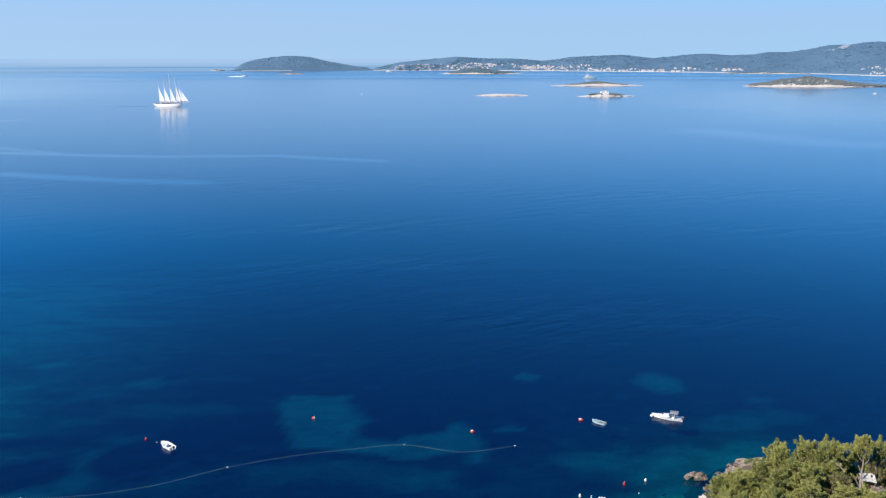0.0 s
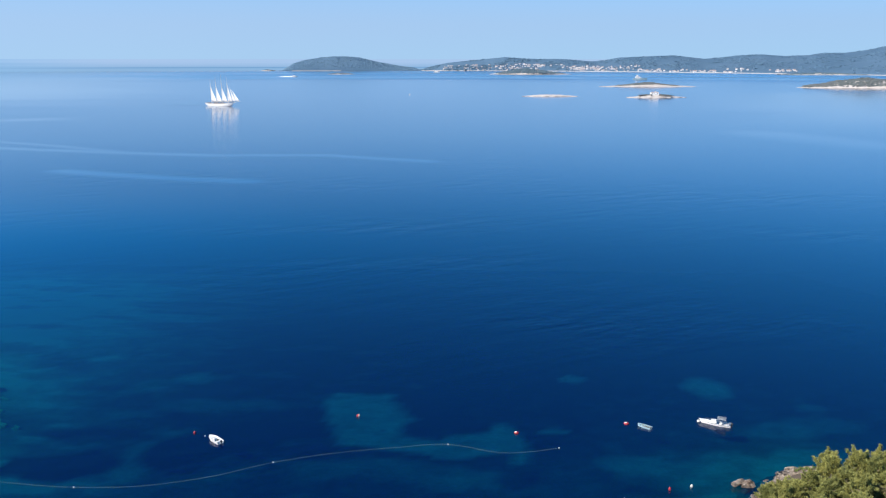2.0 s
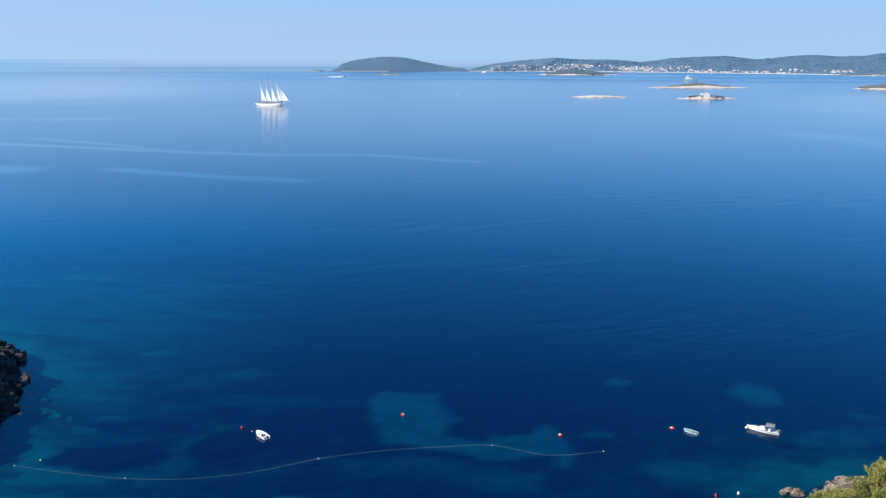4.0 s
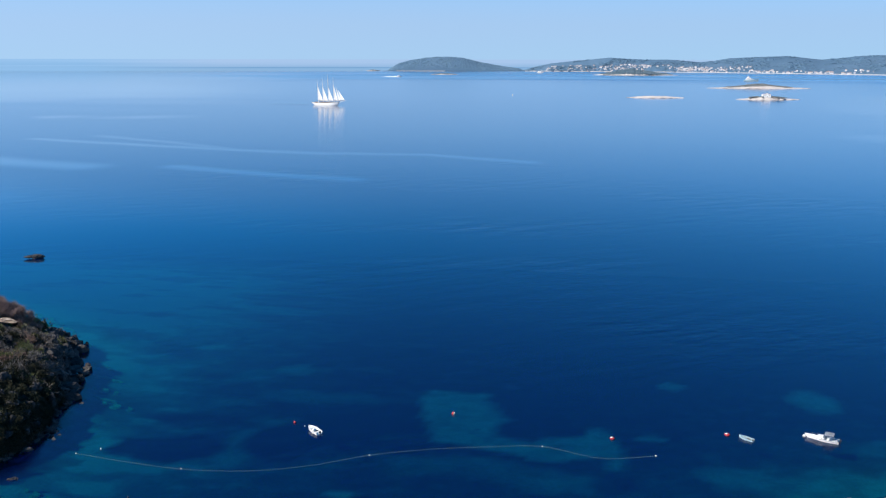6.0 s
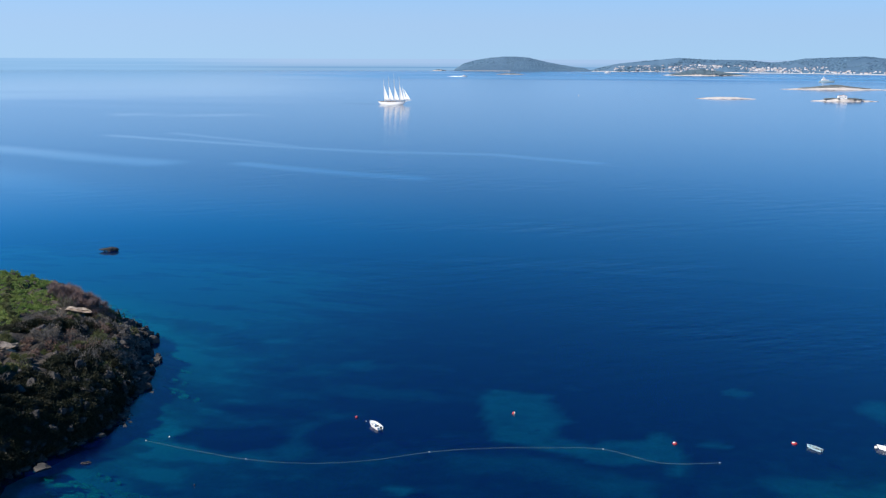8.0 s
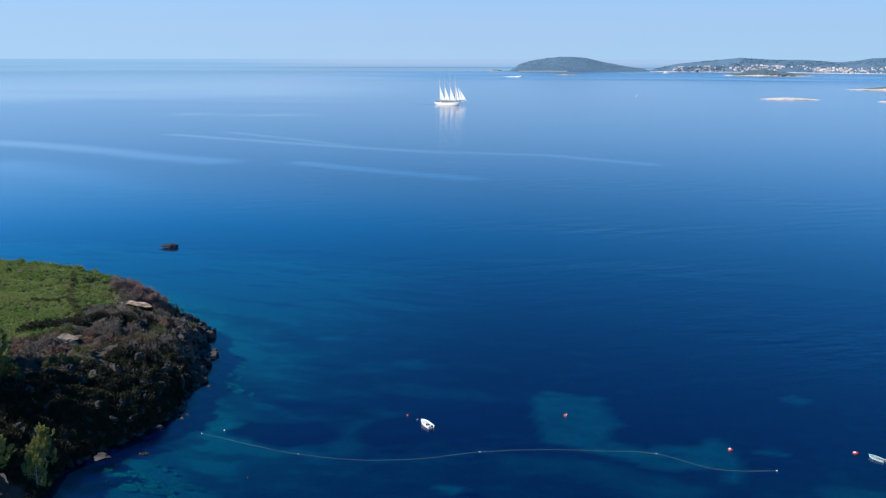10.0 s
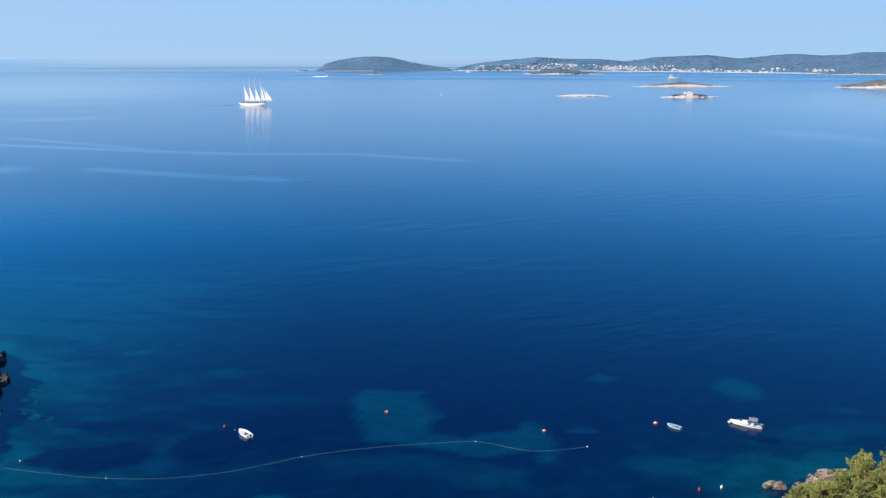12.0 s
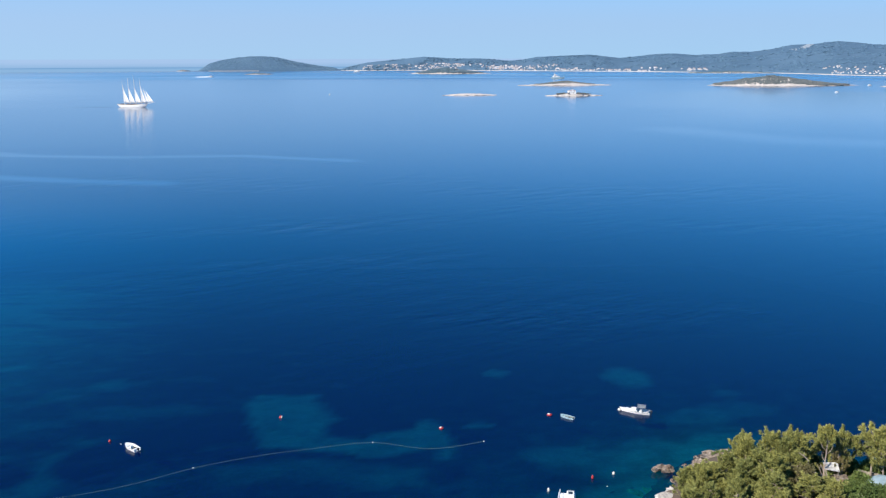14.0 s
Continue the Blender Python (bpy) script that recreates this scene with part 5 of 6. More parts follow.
def boulder_mesh(seed, flat=0.7, cuts=3, rugged=1.0):
    """Angular block: flat broken faces, a few cracks, a weathered skin."""
    b = bmesh.new()
    bmesh.ops.create_icosphere(b, subdivisions=cuts, radius=1)
    r = random.Random(seed)
    planes = [(Vector((r.gauss(0, 1), r.gauss(0, 1), r.gauss(0, 0.9))).normalized(), r.uniform(0.34, 0.72)) for _ in range(11)]
    cracks = [(Vector((r.gauss(0, 1), r.gauss(0, 1), r.gauss(0, 0.5))).normalized(), r.uniform(-0.35, 0.35)) for _ in range(3)]
    for v in b.verts:
        start = v.co.copy()
        for n, d in planes:
            over = v.co.dot(n) - d
            if over > 0:
                v.co -= n * over * 0.97
        k = 1.25 + rugged * (0.12 * noise.noise(start * 1.7 + Vector((seed, 0, 0))) + 0.11 * noise.noise(start * 5 + Vector((seed, 7, 0))))
        for n, d in cracks:
            k -= 0.34 * rugged * max(0.0, 1 - abs(v.co.dot(n) - d) / 0.15)
        v.co *= k
        v.co.z *= flat
    me = bpy.data.meshes.new("boulder")
    b.to_mesh(me)
    b.free()
    return me


DARK_BOULDERS = [boulder_mesh(k, 0.6 + 0.08 * (k % 4)) for k in range(7)]
PALE_BOULDERS = [boulder_mesh(20 + k, 0.55 + 0.1 * (k % 3), 3, 1.7) for k in range(5)]
for me in DARK_BOULDERS:
    me.materials.append(DARK_ROCK)
for me in PALE_BOULDERS:
    me.materials.append(LIMESTONE)
SUNKEN_BOULDERS = [boulder_mesh(30 + k, 0.6) for k in range(3)]
for me in SUNKEN_BOULDERS:
    me.materials.append(WEEDY_ROCK)
WHITE_BOULDERS = [boulder_mesh(40 + k, 0.7) for k in range(2)]
for me in WHITE_BOULDERS:
    me.materials.append(WHITE_ROCK)


def boulder(me, x, y, z, sx, sy, sz, turn, label, group=""):
    ob = new("boulder", me)
    ob.matrix_world = pose(x, y, z, 0, 0, turn) @ Matrix.Diagonal((sx, sy, sz, 1))
    return tagged(ob, label, "rock", group)


rr = random.Random(12)
# Boulders tumbled along the foot of the left headland.
edge = [(-127, 184), (-119, 176), (-114.5, 171), (-110.5, 163), (-104, 152), (-99, 143), (-98, 137), (-94.5, 129), (-94, 121), (-96.5, 112), (-98, 104)]
for (x0, y0), (x1, y1) in zip(edge, edge[1:]):
    for k in range(18):
        t = rr.random()
        off = rr.uniform(-5.5, 1.3)
        x, y = x0 + (x1 - x0) * t + off * 0.85, y0 + (y1 - y0) * t + off * 0.3
        s = rr.uniform(0.4, 1.35) * (1.45 if 142 < y < 178 else 1.0)
        boulder(rr.choice(DARK_BOULDERS), x, y, max(left_z(x, y), -0.2) + 0.15 * s, s * rr.uniform(0.8, 1.5), s, s * rr.uniform(0.8, 1.3), rr.uniform(0, 360), "dark weathered boulder at the water's edge", "shore boulders")
# The point itself: rocks that stand out of the water.
for x, y, s in ((-116.0, 173.5, 1.9), (-114.6, 171.5, 1.5), (-118.5, 176.0, 1.5), (-112.8, 168.0, 1.6), (-114.2, 175.0, 0.8), (-104.5, 157.5, 1.3), (-102.8, 153.9, 1.5), (-104.6, 160.2, 1.2), (-100.5, 149.0, 1.4)):
    boulder(rr.choice(DARK_BOULDERS), x, y, 0.3, s * 1.2, s, s * 1.1, rr.uniform(0, 360), "dark rock of the point, awash at its foot", "rocks of the point")
boulder(DARK_BOULDERS[2], -104.5, 159.4, 0.25, 1.15, 0.9, 0.8, 20, "single dark rock off the point")
boulder(DARK_BOULDERS[4], -182.5, 254.0, 0.5, 3.2, 1.3, 1.5, 14, "long dark rock standing alone in the sea")
boulder(DARK_BOULDERS[1], -180.6, 254.6, 0.35, 1.7, 1.0, 1.2, 40, "low dark rock beside the lone rock")
boulder(DARK_BOULDERS[5], -94.2, 109.2, 0.1, 2.1, 1.2, 0.8, 12, "flat brown rock awash near the shore")
boulder(DARK_BOULDERS[3], -88.4, 112.6, 0.05, 0.9, 0.5, 0.35, 30, "small dark rock awash near the shore")
# Outcrops on the slope.
for _ in range(300):
    x, y = rr.uniform(-142, -99), rr.uniform(100, 182)
    z = left_z(x, y)
    if z < 0.8 or -131 + 0.31 * (163 - y) - x > -4 or noise.noise(Vector((x * 0.13, y * 0.13, 6))) < -0.12:
        continue
    s = rr.uniform(0.4, 1.0) * (1.4 if rr.random() < 0.14 else 1.0)
    pale = rr.random() < (0.42 if y > 134 else 0.1)
    s *= 0.45 if pale else 1.0
    boulder(rr.choice(PALE_BOULDERS if pale else DARK_BOULDERS), x, y, z + (1.1 if pale else 0.6) * s, s * rr.uniform(0.8, 1.5), s, s * rr.uniform(0.9, 1.6), rr.uniform(0, 360), "pale rock outcrop on the slope" if pale else "dark rock outcrop on the slope", "slope outcrops")
boulder(PALE_BOULDERS[1], -125.2, 160.0, left_z(-125.2, 160) + 0.7, 4.6, 1.7, 1.0, -10, "pale ochre rock ledge on the brow")
boulder(PALE_BOULDERS[3], -120.6, 131.2, left_z(-120.6, 131.2) + 0.6, 4.0, 2.6, 2.4, 30, "large grey outcrop below the green plateau")
boulder(PALE_BOULDERS[0], -119.8, 136.2, left_z(-119.8, 136.2) + 0.5, 2.4, 1.8, 1.4, 70, "grey outcrop below the green plateau")


def fallen_rocks():
    """Rubble on the steep foot of the headland, too much to count."""
    rng_ = np.random.default_rng(61)
    co, fa, start = [], [], 0
    shapes = []
    for k in range(5):
        me = boulder_mesh(60 + k, 0.85, 2)
        v = np.empty(3 * len(me.vertices), np.float32)
        me.vertices.foreach_get("co", v)
        shapes.append((v.reshape(-1, 3), [tuple(p.vertices) for p in me.polygons]))
    x, y = rng_.uniform(-128, -88, 5200), rng_.uniform(86, 182, 5200)
    d = polygon_distance(x, y, LEFT_COAST)
    z = left_height(x, y)
    awash = (d > -3.6) & (d < 0.5) & (y > 112) & (y < 152) & (wavy(x, y, 0.12, 71) > 0.3)
    keep = awash | (d > -0.8) & (rng_.random(len(x)) < np.where(d < 2.4, 0.9, 0.6 * np.exp(-(d - 2.4) / 3.5)) * np.where(y < 146, 0.5, 1.0))
    for i in np.nonzero(keep)[0]:
        v, f = shapes[i % 5]
        s = rng_.uniform(0.3, 0.9) * (1.8 if rng_.random() < 0.14 else 1.0) * (0.6 if y[i] < 150 else 1.0)
        a = rng_.uniform(0, math.tau)
        m = np.array([[math.cos(a), -math.sin(a), 0], [math.sin(a), math.cos(a), 0], [0, 0, 1]]) * s * np.array([rng_.uniform(0.8, 1.4), 1, rng_.uniform(0.8, 1.5)])
        co.append(v @ m.T + np.array([x[i], y[i], max(z[i], -0.2) + 0.15 * s]))
        fa += [tuple(k + start for k in q) for q in f]
        start += len(v)
    ob = raw("fallen_rocks", np.concatenate(co), fa, DARK_ROCK)
    tagged(ob, "dark fallen rocks on the steep foot of the headland", "rocks", kind="stuff")


fallen_rocks()
# Pale ledges under the surface off the headland: x, y, length.
LEDGES = [
    (-91.0, 109.0, 2.6), (-87.0, 110.4, 2.2), (-84.6, 108.4, 3.0), (-88.6, 107.0, 2.4), (-81.6, 107.6, 2.4), (-85.6, 113.6, 1.8), (-80.0, 111.0, 2.0),
    # This row stands in for bright sky reflections on ruffled water.
    (-150.5, 204.4, 2.4), (-144.0, 200.6, 3.2), (-139.6, 197.2, 2.6), (-134.2, 193.4, 2.8), (-129.4, 189.0, 2.2), (-120.6, 181.6, 2.0),
    (-102.6, 162.4, 2.4), (-98.4, 155.6, 2.0), (-96.4, 151.0, 1.6), (-106.6, 168.4, 1.8), (-92.0, 149.0, 2.4),
]
for k, (x, y, ln) in enumerate(LEDGES):
    for dx, dy, size in ((0, 0, 1.0), (1.3 * ln, -0.7 + 0.3 * (k % 4), 0.62), (-1.1 * ln, 0.5 - 0.25 * (k % 5), 0.5)):
        bed = -4.2 + 3.4 * math.exp(min(0.0, float(polygon_distance(np.array([x + dx]), np.array([y + dy]), LEFT_COAST)[0])) / 7)
        boulder(SUNKEN_BOULDERS[k % 3], x + dx, y + dy, bed + 0.1, ln * size, 0.45 * ln * size, 1.1, -14 + (k * 37) % 26, "pale ledge of weedy rock under the water", "sunken ledges")
# Right headland: rocks at the water.
boulder(PALE_BOULDERS[2], 40.0, 126.7, 0.5, 1.75, 1.0, 1.5, 15, "pale pink-grey rock standing in the water")
boulder(PALE_BOULDERS[4], 49.6, 130.6, 0.6, 2.9, 1.2, 1.0, 8, "pale limestone slab at the shore")
boulder(PALE_BOULDERS[0], 50.4, 128.4, 1.2, 2.6, 1.5, 1.4, 25, "pale limestone slab under the pines")
boulder(PALE_BOULDERS[3], 48.4, 127.0, 1.7, 3.4, 2.2, 1.5, -6, "long pale limestone slab sloping to the water")
# A dark block added for the shade beneath the slab.
boulder(DARK_BOULDERS[0], 47.4, 129.8, 0.2, 1.8, 1.2, 1.0, 20, "dark rock set in as the shade under the slab")
boulder(PALE_BOULDERS[3], 52.4, 130.2, 1.0, 1.6, 1.1, 1.1, 70, "brown limestone block at the shore")
boulder(PALE_BOULDERS[4], 50.6, 126.0, 2.0, 1.8, 1.2, 1.2, 40, "weathered limestone block above the slab")
boulder(PALE_BOULDERS[1], 46.6, 127.6, 1.2, 2.4, 1.5, 1.0, 35, "pale limestone ledge among the pines")
boulder(WHITE_BOULDERS[0], 37.0, 115.2, 1.1, 2.4, 1.7, 1.7, 20, "large white limestone rock below the pines")
boulder(WHITE_BOULDERS[1], 39.0, 117.6, 0.7, 1.7, 1.3, 1.2, 80, "white limestone rock below the pines")
boulder(PALE_BOULDERS[0], 61.0, 108.2, right_z(61, 108.2) + 0.4, 1.0, 0.8, 0.9, 10, "pink-grey boulder between the bushes")
boulder(WHITE_BOULDERS[1], 62.3, 108.6, right_z(62.3, 108.6) + 0.4, 0.7, 0.6, 0.8, 50, "white boulder between the bushes")
for k in range(22):
    a = rr.random()
    i = rr.randrange(4)
    (x0, y0), (x1, y1) = RIGHT_COAST[i], RIGHT_COAST[i + 1]
    x, y = x0 + (x1 - x0) * a + rr.uniform(-1.2, 1.5), y0 + (y1 - y0) * a + rr.uniform(-1.5, 0.8)
    s = rr.uniform(0.4, 1.1)
    boulder(rr.choice(PALE_BOULDERS), x, y, max(right_z(x, y), -0.3) + 0.1, s * 1.3, s, s, rr.uniform(0, 360), "pale limestone boulder on the shore", "pale shore boulders")
# Rocks just under the surface beside the pine shore.
for x, y, s in ((36.2, 126.6, 1.8), (38.0, 127.6, 1.6), (39.2, 126.0, 1.3), (43.5, 128.6, 1.4)):
    boulder(rr.choice(SUNKEN_BOULDERS), x, y, -4.1, s * 0.9, s * 0.55, 1.0, rr.uniform(0, 360), "brown rock just under the water", "sunken rocks")


# ---- pines and bushes ----
def pine(seed, m, label, material=PINE, low=0.22, height=8.0, wide=5.6, limbs=24, bare=0, stout=0.20):
    """A coastal pine: leaning trunk, crooked limbs, plumes of needles along them with gaps; low: where the crown begins."""
    rng_ = np.random.default_rng(seed)
    ob = thing("pine_tree", m, label, "tree", "coastal pines")
    tall = low > 0.4
    lean = rng_.normal(0, 0.12 if tall else 0.3, 2)

    def stem(t):
        return Vector((lean[0] * t * t * 1.6 + 0.12 * math.sin(5 * t + seed), lean[1] * t * t * 1.6, height * 0.93 * t))

    b = bmesh.new()
    tube(b, [stem(t) for t in np.linspace(0, 1, 8)], [stout * (1 - 0.8 * t) for t in np.linspace(0, 1, 8)], 8)
    part("trunk", b, BARK, ob)
    for k in range(bare):
        t = 0.35 + 0.55 * k / max(1, bare)
        a = k * 2.1 + rng_.uniform(-0.4, 0.4)
        at, ln = stem(t), rng_.uniform(0.7, 1.5)
        b = bmesh.new()
        tube(b, [at, at + Vector((math.cos(a) * ln * 0.6, math.sin(a) * ln * 0.6, 0.25 * ln)), at + Vector((math.cos(a) * ln, math.sin(a) * ln, 0.75 * ln))], [0.05, 0.035, 0.012], 5)
        part("bare_limb", b, BARK, ob)
    plumes = []
    for k in range(limbs):
        t = low + (0.97 - low) * (k + rng_.uniform(0, 0.8)) / limbs
        at = stem(t)
        a = k * 2.4 + rng_.uniform(-0.5, 0.5)
        rel = (t - low) / (1 - low)
        reach = wide / 2 * ((math.sin(math.pi * min(1, 0.28 + 0.66 * rel)) * 0.9 + 0.1) if tall else (1.04 - rel) ** 0.8) * rng_.uniform(0.6, 1.12)
        lift = rng_.uniform(0.15, 0.45) + 0.35 * rel
        end = at + Vector((math.cos(a) * reach, math.sin(a) * reach, reach * lift))
        mid = at.lerp(end, 0.5) + Vector((0, 0, -0.12 * reach))
        b = bmesh.new()
        tube(b, [at, mid, end], [0.075, 0.05, 0.02], 5)
        part("limb", b, BARK, ob)
        way = (end - mid).normalized()
        for f in (0.36, 0.50, 0.62, 0.74, 0.88, 1.0):
            q = mid.lerp(end, (f - 0.3) / 0.7)
            side = Vector(rng_.normal(0, 0.36, 3))
            plumes.append((q + side, (way * 0.6 + Vector((0, 0, 0.95)) + side * 0.6).normalized(), rng_.uniform(0.24, 0.44) * (0.8 + 0.25 * f)))
    for _ in range(5):
        plumes.append((stem(1) + Vector(rng_.normal(0, 0.25, 3)), Vector((rng_.normal(0, 0.2), rng_.normal(0, 0.2), 1)).normalized(), rng_.uniform(0.35, 0.5)))
    leaves = []
    for p, way, r in plumes:
        n = int(38 * r / 0.34)
        d = rng_.normal(0, 1, (n, 3))
        d /= np.linalg.norm(d, axis=1, keepdims=True)
        w = np.array(way)
        along_ = rng_.uniform(-0.6, 2.1, (n, 1))
        girth = np.clip(1.0 - 0.42 * along_, 0.15, 1.1) * 0.7
        c = np.array(p) + w * along_ * r * (0.8 if tall else 1.0) + d * r * girth * rng_.uniform(0.3, 1.0, (n, 1))
        leaves.append(blades(c, d * 0.45 + w * 0.9, 0.36, 0.075, rng_, 6, 0.35))
    tris("crown", np.concatenate(leaves), material, ob)
    return ob


FULL = "olive-green coastal pine with dense rounded crown"
SPARE = "greyish coastal pine with thin crown and bare branches"
UMBRELLA = "coastal pine with spreading crown on a bare trunk"
TALL = "tall slender pine with bare pale trunk and small flat crown"
# x, y, height of the top, width of the crown, kind
TREES = [
    (40.6, 112.8, 7.4, 6.6, 0), (45.2, 113.4, 7.9, 7.6, 1), (48.8, 116.6, 10.7, 4.9, 2), (52.6, 117.4, 11.1, 5.4, 2),
    (49.1, 112.0, 10.0, 8.7, 1), (56.2, 117.4, 11.1, 5.4, 5), (57.6, 117.6, 10.6, 4.0, 0), (59.9, 114.6, 13.3, 2.6, 4),
    (63.8, 117.0, 11.2, 5.0, 5), (67.5, 116.0, 12.1, 6.0, 5), (67.9, 113.4, 11.2, 4.0, 5), (51.4, 108.1, 10.0, 9.4, 1),
    (45.3, 105.3, 9.0, 6.6, 0), (57.5, 107.8, 8.0, 4.8, 2), (54.8, 110.2, 9.0, 5.3, 3), (38.4, 108.3, 7.0, 5.0, 2),
    (62.6, 115.8, 8.6, 3.2, 3), (40.8, 117.4, 4.9, 3.8, 2), (43.0, 118.0, 5.6, 4.4, 0), (45.3, 118.5, 5.4, 4.4, 2), (47.8, 119.0, 5.5, 4.2, 1), (42.0, 110.0, 7.8, 6.5, 1), (55.2, 113.4, 9.3, 4.6, 0), (61.8, 119.2, 8.6, 4.6, 0), (58.8, 120.0, 9.0, 4.4, 1), (70.6, 116.6, 12.1, 5.4, 5),
    (54.3, 116.0, 10.6, 4.4, 0), (50.6, 121.4, 8.6, 4.6, 0),
    (72.0, 114.5, 12.0, 5.5, 0), (75.0, 110.0, 12.0, 6.0, 1), (56.0, 103.5, 8.5, 6.5, 0), (50.0, 102.0, 8.5, 6.5, 2),
]
# label, leaves, where the crown begins, height, width, limbs, bare limbs, trunk radius
KINDS = [
    (FULL, PINE, 0.18, 7.5, 5.6, 21, 0, 0.20), (FULL, PINE, 0.12, 7.5, 5.6, 25, 2, 0.22), (FULL, PINE, 0.15, 7.5, 5.2, 20, 0, 0.18),
    (SPARE, PINE_GREY, 0.3, 7.5, 5.6, 14, 6, 0.16), (TALL, PINE, 0.80, 8.3, 3.0, 8, 8, 0.17), (UMBRELLA, PINE, 0.46, 8.0, 5.2, 15, 4, 0.15),
]


def pines():
    made, stand = {}, []
    # Where the canopy is broad, three pines grow close together.
    for i, (x, y, top, wide, kind) in enumerate(TREES):
        if wide > 6 and kind < 3:
            for j, lower in enumerate((-0.6, 0.5, 1.1)):
                a = i * 1.3 + j * 2.09
                stand.append((x + 0.27 * wide * math.cos(a), y + 0.27 * wide * math.sin(a), top - lower, wide * 0.58, (kind + j) % 3))
        else:
            stand.append((x, y, top, wide, kind))
    for i, (x, y, top, wide, kind) in enumerate(stand):
        z = right_z(x, y) - 0.15
        label, leaves, low, tall, broad, limbs, bare, stout = KINDS[kind]
        if kind not in made:
            made[kind] = pine(50 + kind, pose(x, y, z), label, leaves, low, tall, broad, limbs, bare, stout)
            one, spin = made[kind], pose(x, y, z)
        else:
            spin = pose(x, y, z, 0, 0, (i * 77) % 360)
            one = copy_thing(made[kind], spin)
        one.matrix_basis = spin @ Matrix.Diagonal((wide / broad, wide / broad, (top - z) * 0.895 / tall, 1))
    # From (-118, 110) on: unseen pines, added to shade the headland's foot.
    for x, y, top, wide, kind in ((-95.0, 95.4, 8.2, 4.0, 0), (-98.2, 101.0, 8.2, 4.0, 2), (-99.5, 91.5, 11.0, 6.0, 1), (-118, 110, 22, 7, 1), (-124, 104, 23, 7, 0), (-122, 114.5, 22, 6.5, 1), (-112.5, 102, 20, 7, 0), (-130, 112, 23, 7, 1), (-117, 104.5, 22, 7, 2)):
        z = left_z(x, y) - 0.2
        spin = pose(x, y, z, 0, 0, 40)
        one = copy_thing(made[kind], spin)
        one.matrix_basis = spin @ Matrix.Diagonal((wide / 5.6, wide / 5.6, max(4.0, top - z) / 7.5, 1))


pines()


def dead_branches():
    for x, y, z, way, ln in ((56.4, 112.8, 8.2, (-0.6, 0.1, 0.5), 1.8), (57.0, 111.6, 6.9, (-0.95, 0.2, 0.15), 3.6), (58.0, 111.8, 6.6, (-0.4, 0, 0.8), 1.7), (58.6, 112.2, 6.4, (-0.35, 0.1, 0.85), 1.6), (59.0, 112.0, 6.0, (-0.3, 0.1, 0.9), 1.6)):
        w = Vector(way).normalized()
        p = Vector((x, y, z))
        b = bmesh.new()
        tube(b, [p, p + w * ln * 0.5 + Vector((0, 0, 0.12)), p + w * ln], [0.075, 0.055, 0.02], 6)
        tube(b, [p + w * ln * 0.45 + Vector((0, 0, 0.1)), p + w * ln * 0.6 + Vector((0.3, 0, 0.55))], [0.04, 0.015], 5)
        tube(b, [(x, y, right_z(x, y) - 0.2), p + Vector((0.05, 0, 0))], [0.11, 0.085], 6)
        tagged(part("dead_branch", b, BARK), "bare bleached dead branch between the pines", "branch", "dead branches")


dead_branches()


def bush(x, y, z, r, h, seed, label, material=BROADLEAF):
    rng_ = np.random.default_rng(seed)
    ob = thing("bush", pose(x, y, z), label, "bush", "bushes under the pines")
    b = bmesh.new()
    for k in range(5):
        a = k * 1.26
        tube(b, [(0, 0, -0.1), (0.3 * r * math.cos(a), 0.3 * r * math.sin(a), h * 0.4), (0.55 * r * math.cos(a), 0.55 * r * math.sin(a), h * 0.7)], [0.05, 0.035, 0.015], 5)
    part("stem", b, BARK, ob)
    n = int(900 * r)
    d = rng_.normal(0, 1, (n, 3))
    d /= np.linalg.norm(d, axis=1, keepdims=True)
    d[:, 2] = np.abs(d[:, 2])
    uneven = 1 + 0.35 * np.array([noise.noise(Vector(v) * 2.2 + Vector((seed, 0, 0))) for v in d])[:, None]
    c = d * uneven * rng_.uniform(0.55, 1.0, (n, 1)) * np.array([r, r, h])
    tris("leaves", blades(c, d * 0.6 + np.array([0, 0, 0.4]), 0.26, 0.16, rng_, 4, 0.8), material, ob)


for i, (x, y, r, h) in enumerate(((63.7, 108.6, 2.6, 2.6), (66.8, 108.0, 2.4, 2.6), (64.6, 113.3, 1.7, 2.0), (62.4, 111.0, 1.5, 1.8), (69.5, 108.5, 2.2, 2.4), (59.5, 105.0, 1.8, 2.0), (47.5, 108.0, 1.4, 1.4), (44.6, 108.8, 1.2, 1.3), (55.0, 119.0, 1.8, 2.6), (57.6, 119.6, 1.8, 2.8), (60.2, 119.8, 1.7, 2.4), (56.8, 115.4, 1.6, 2.4), (63.0, 119.0, 1.3, 1.6), (66.2, 119.4, 1.8, 2.6), (68.8, 118.4, 1.7, 2.6), (71.0, 117.0, 1.6, 2.0))):
    bush(x, y, right_z(x, y) - 0.1, r, h, 70 + i, "dark green broad-leaved bush under the pines")


def pine_floor():
    """Low scrub and litter under the trees."""
    rng_ = np.random.default_rng(91)
    x, y = rng_.uniform(36, 80, 5200), rng_.uniform(92, 130, 5200)
    z = right_height(x, y)
    ok = z > 1.6
    c = np.stack([x, y, z], -1)[ok]
    n = np.array([noise.noise(Vector((p[0] * 0.3, p[1] * 0.3, 1))) for p in c]) > -0.05
    c = c[n]
    w = np.tile([0, 0, 1.0], (len(c), 1))
    ob = tris("undergrowth", blades(c, w, 0.5, 0.16, rng_, 6, 0.6), BROADLEAF)
    tagged(ob, "low green undergrowth beneath the pines", "undergrowth", kind="stuff")


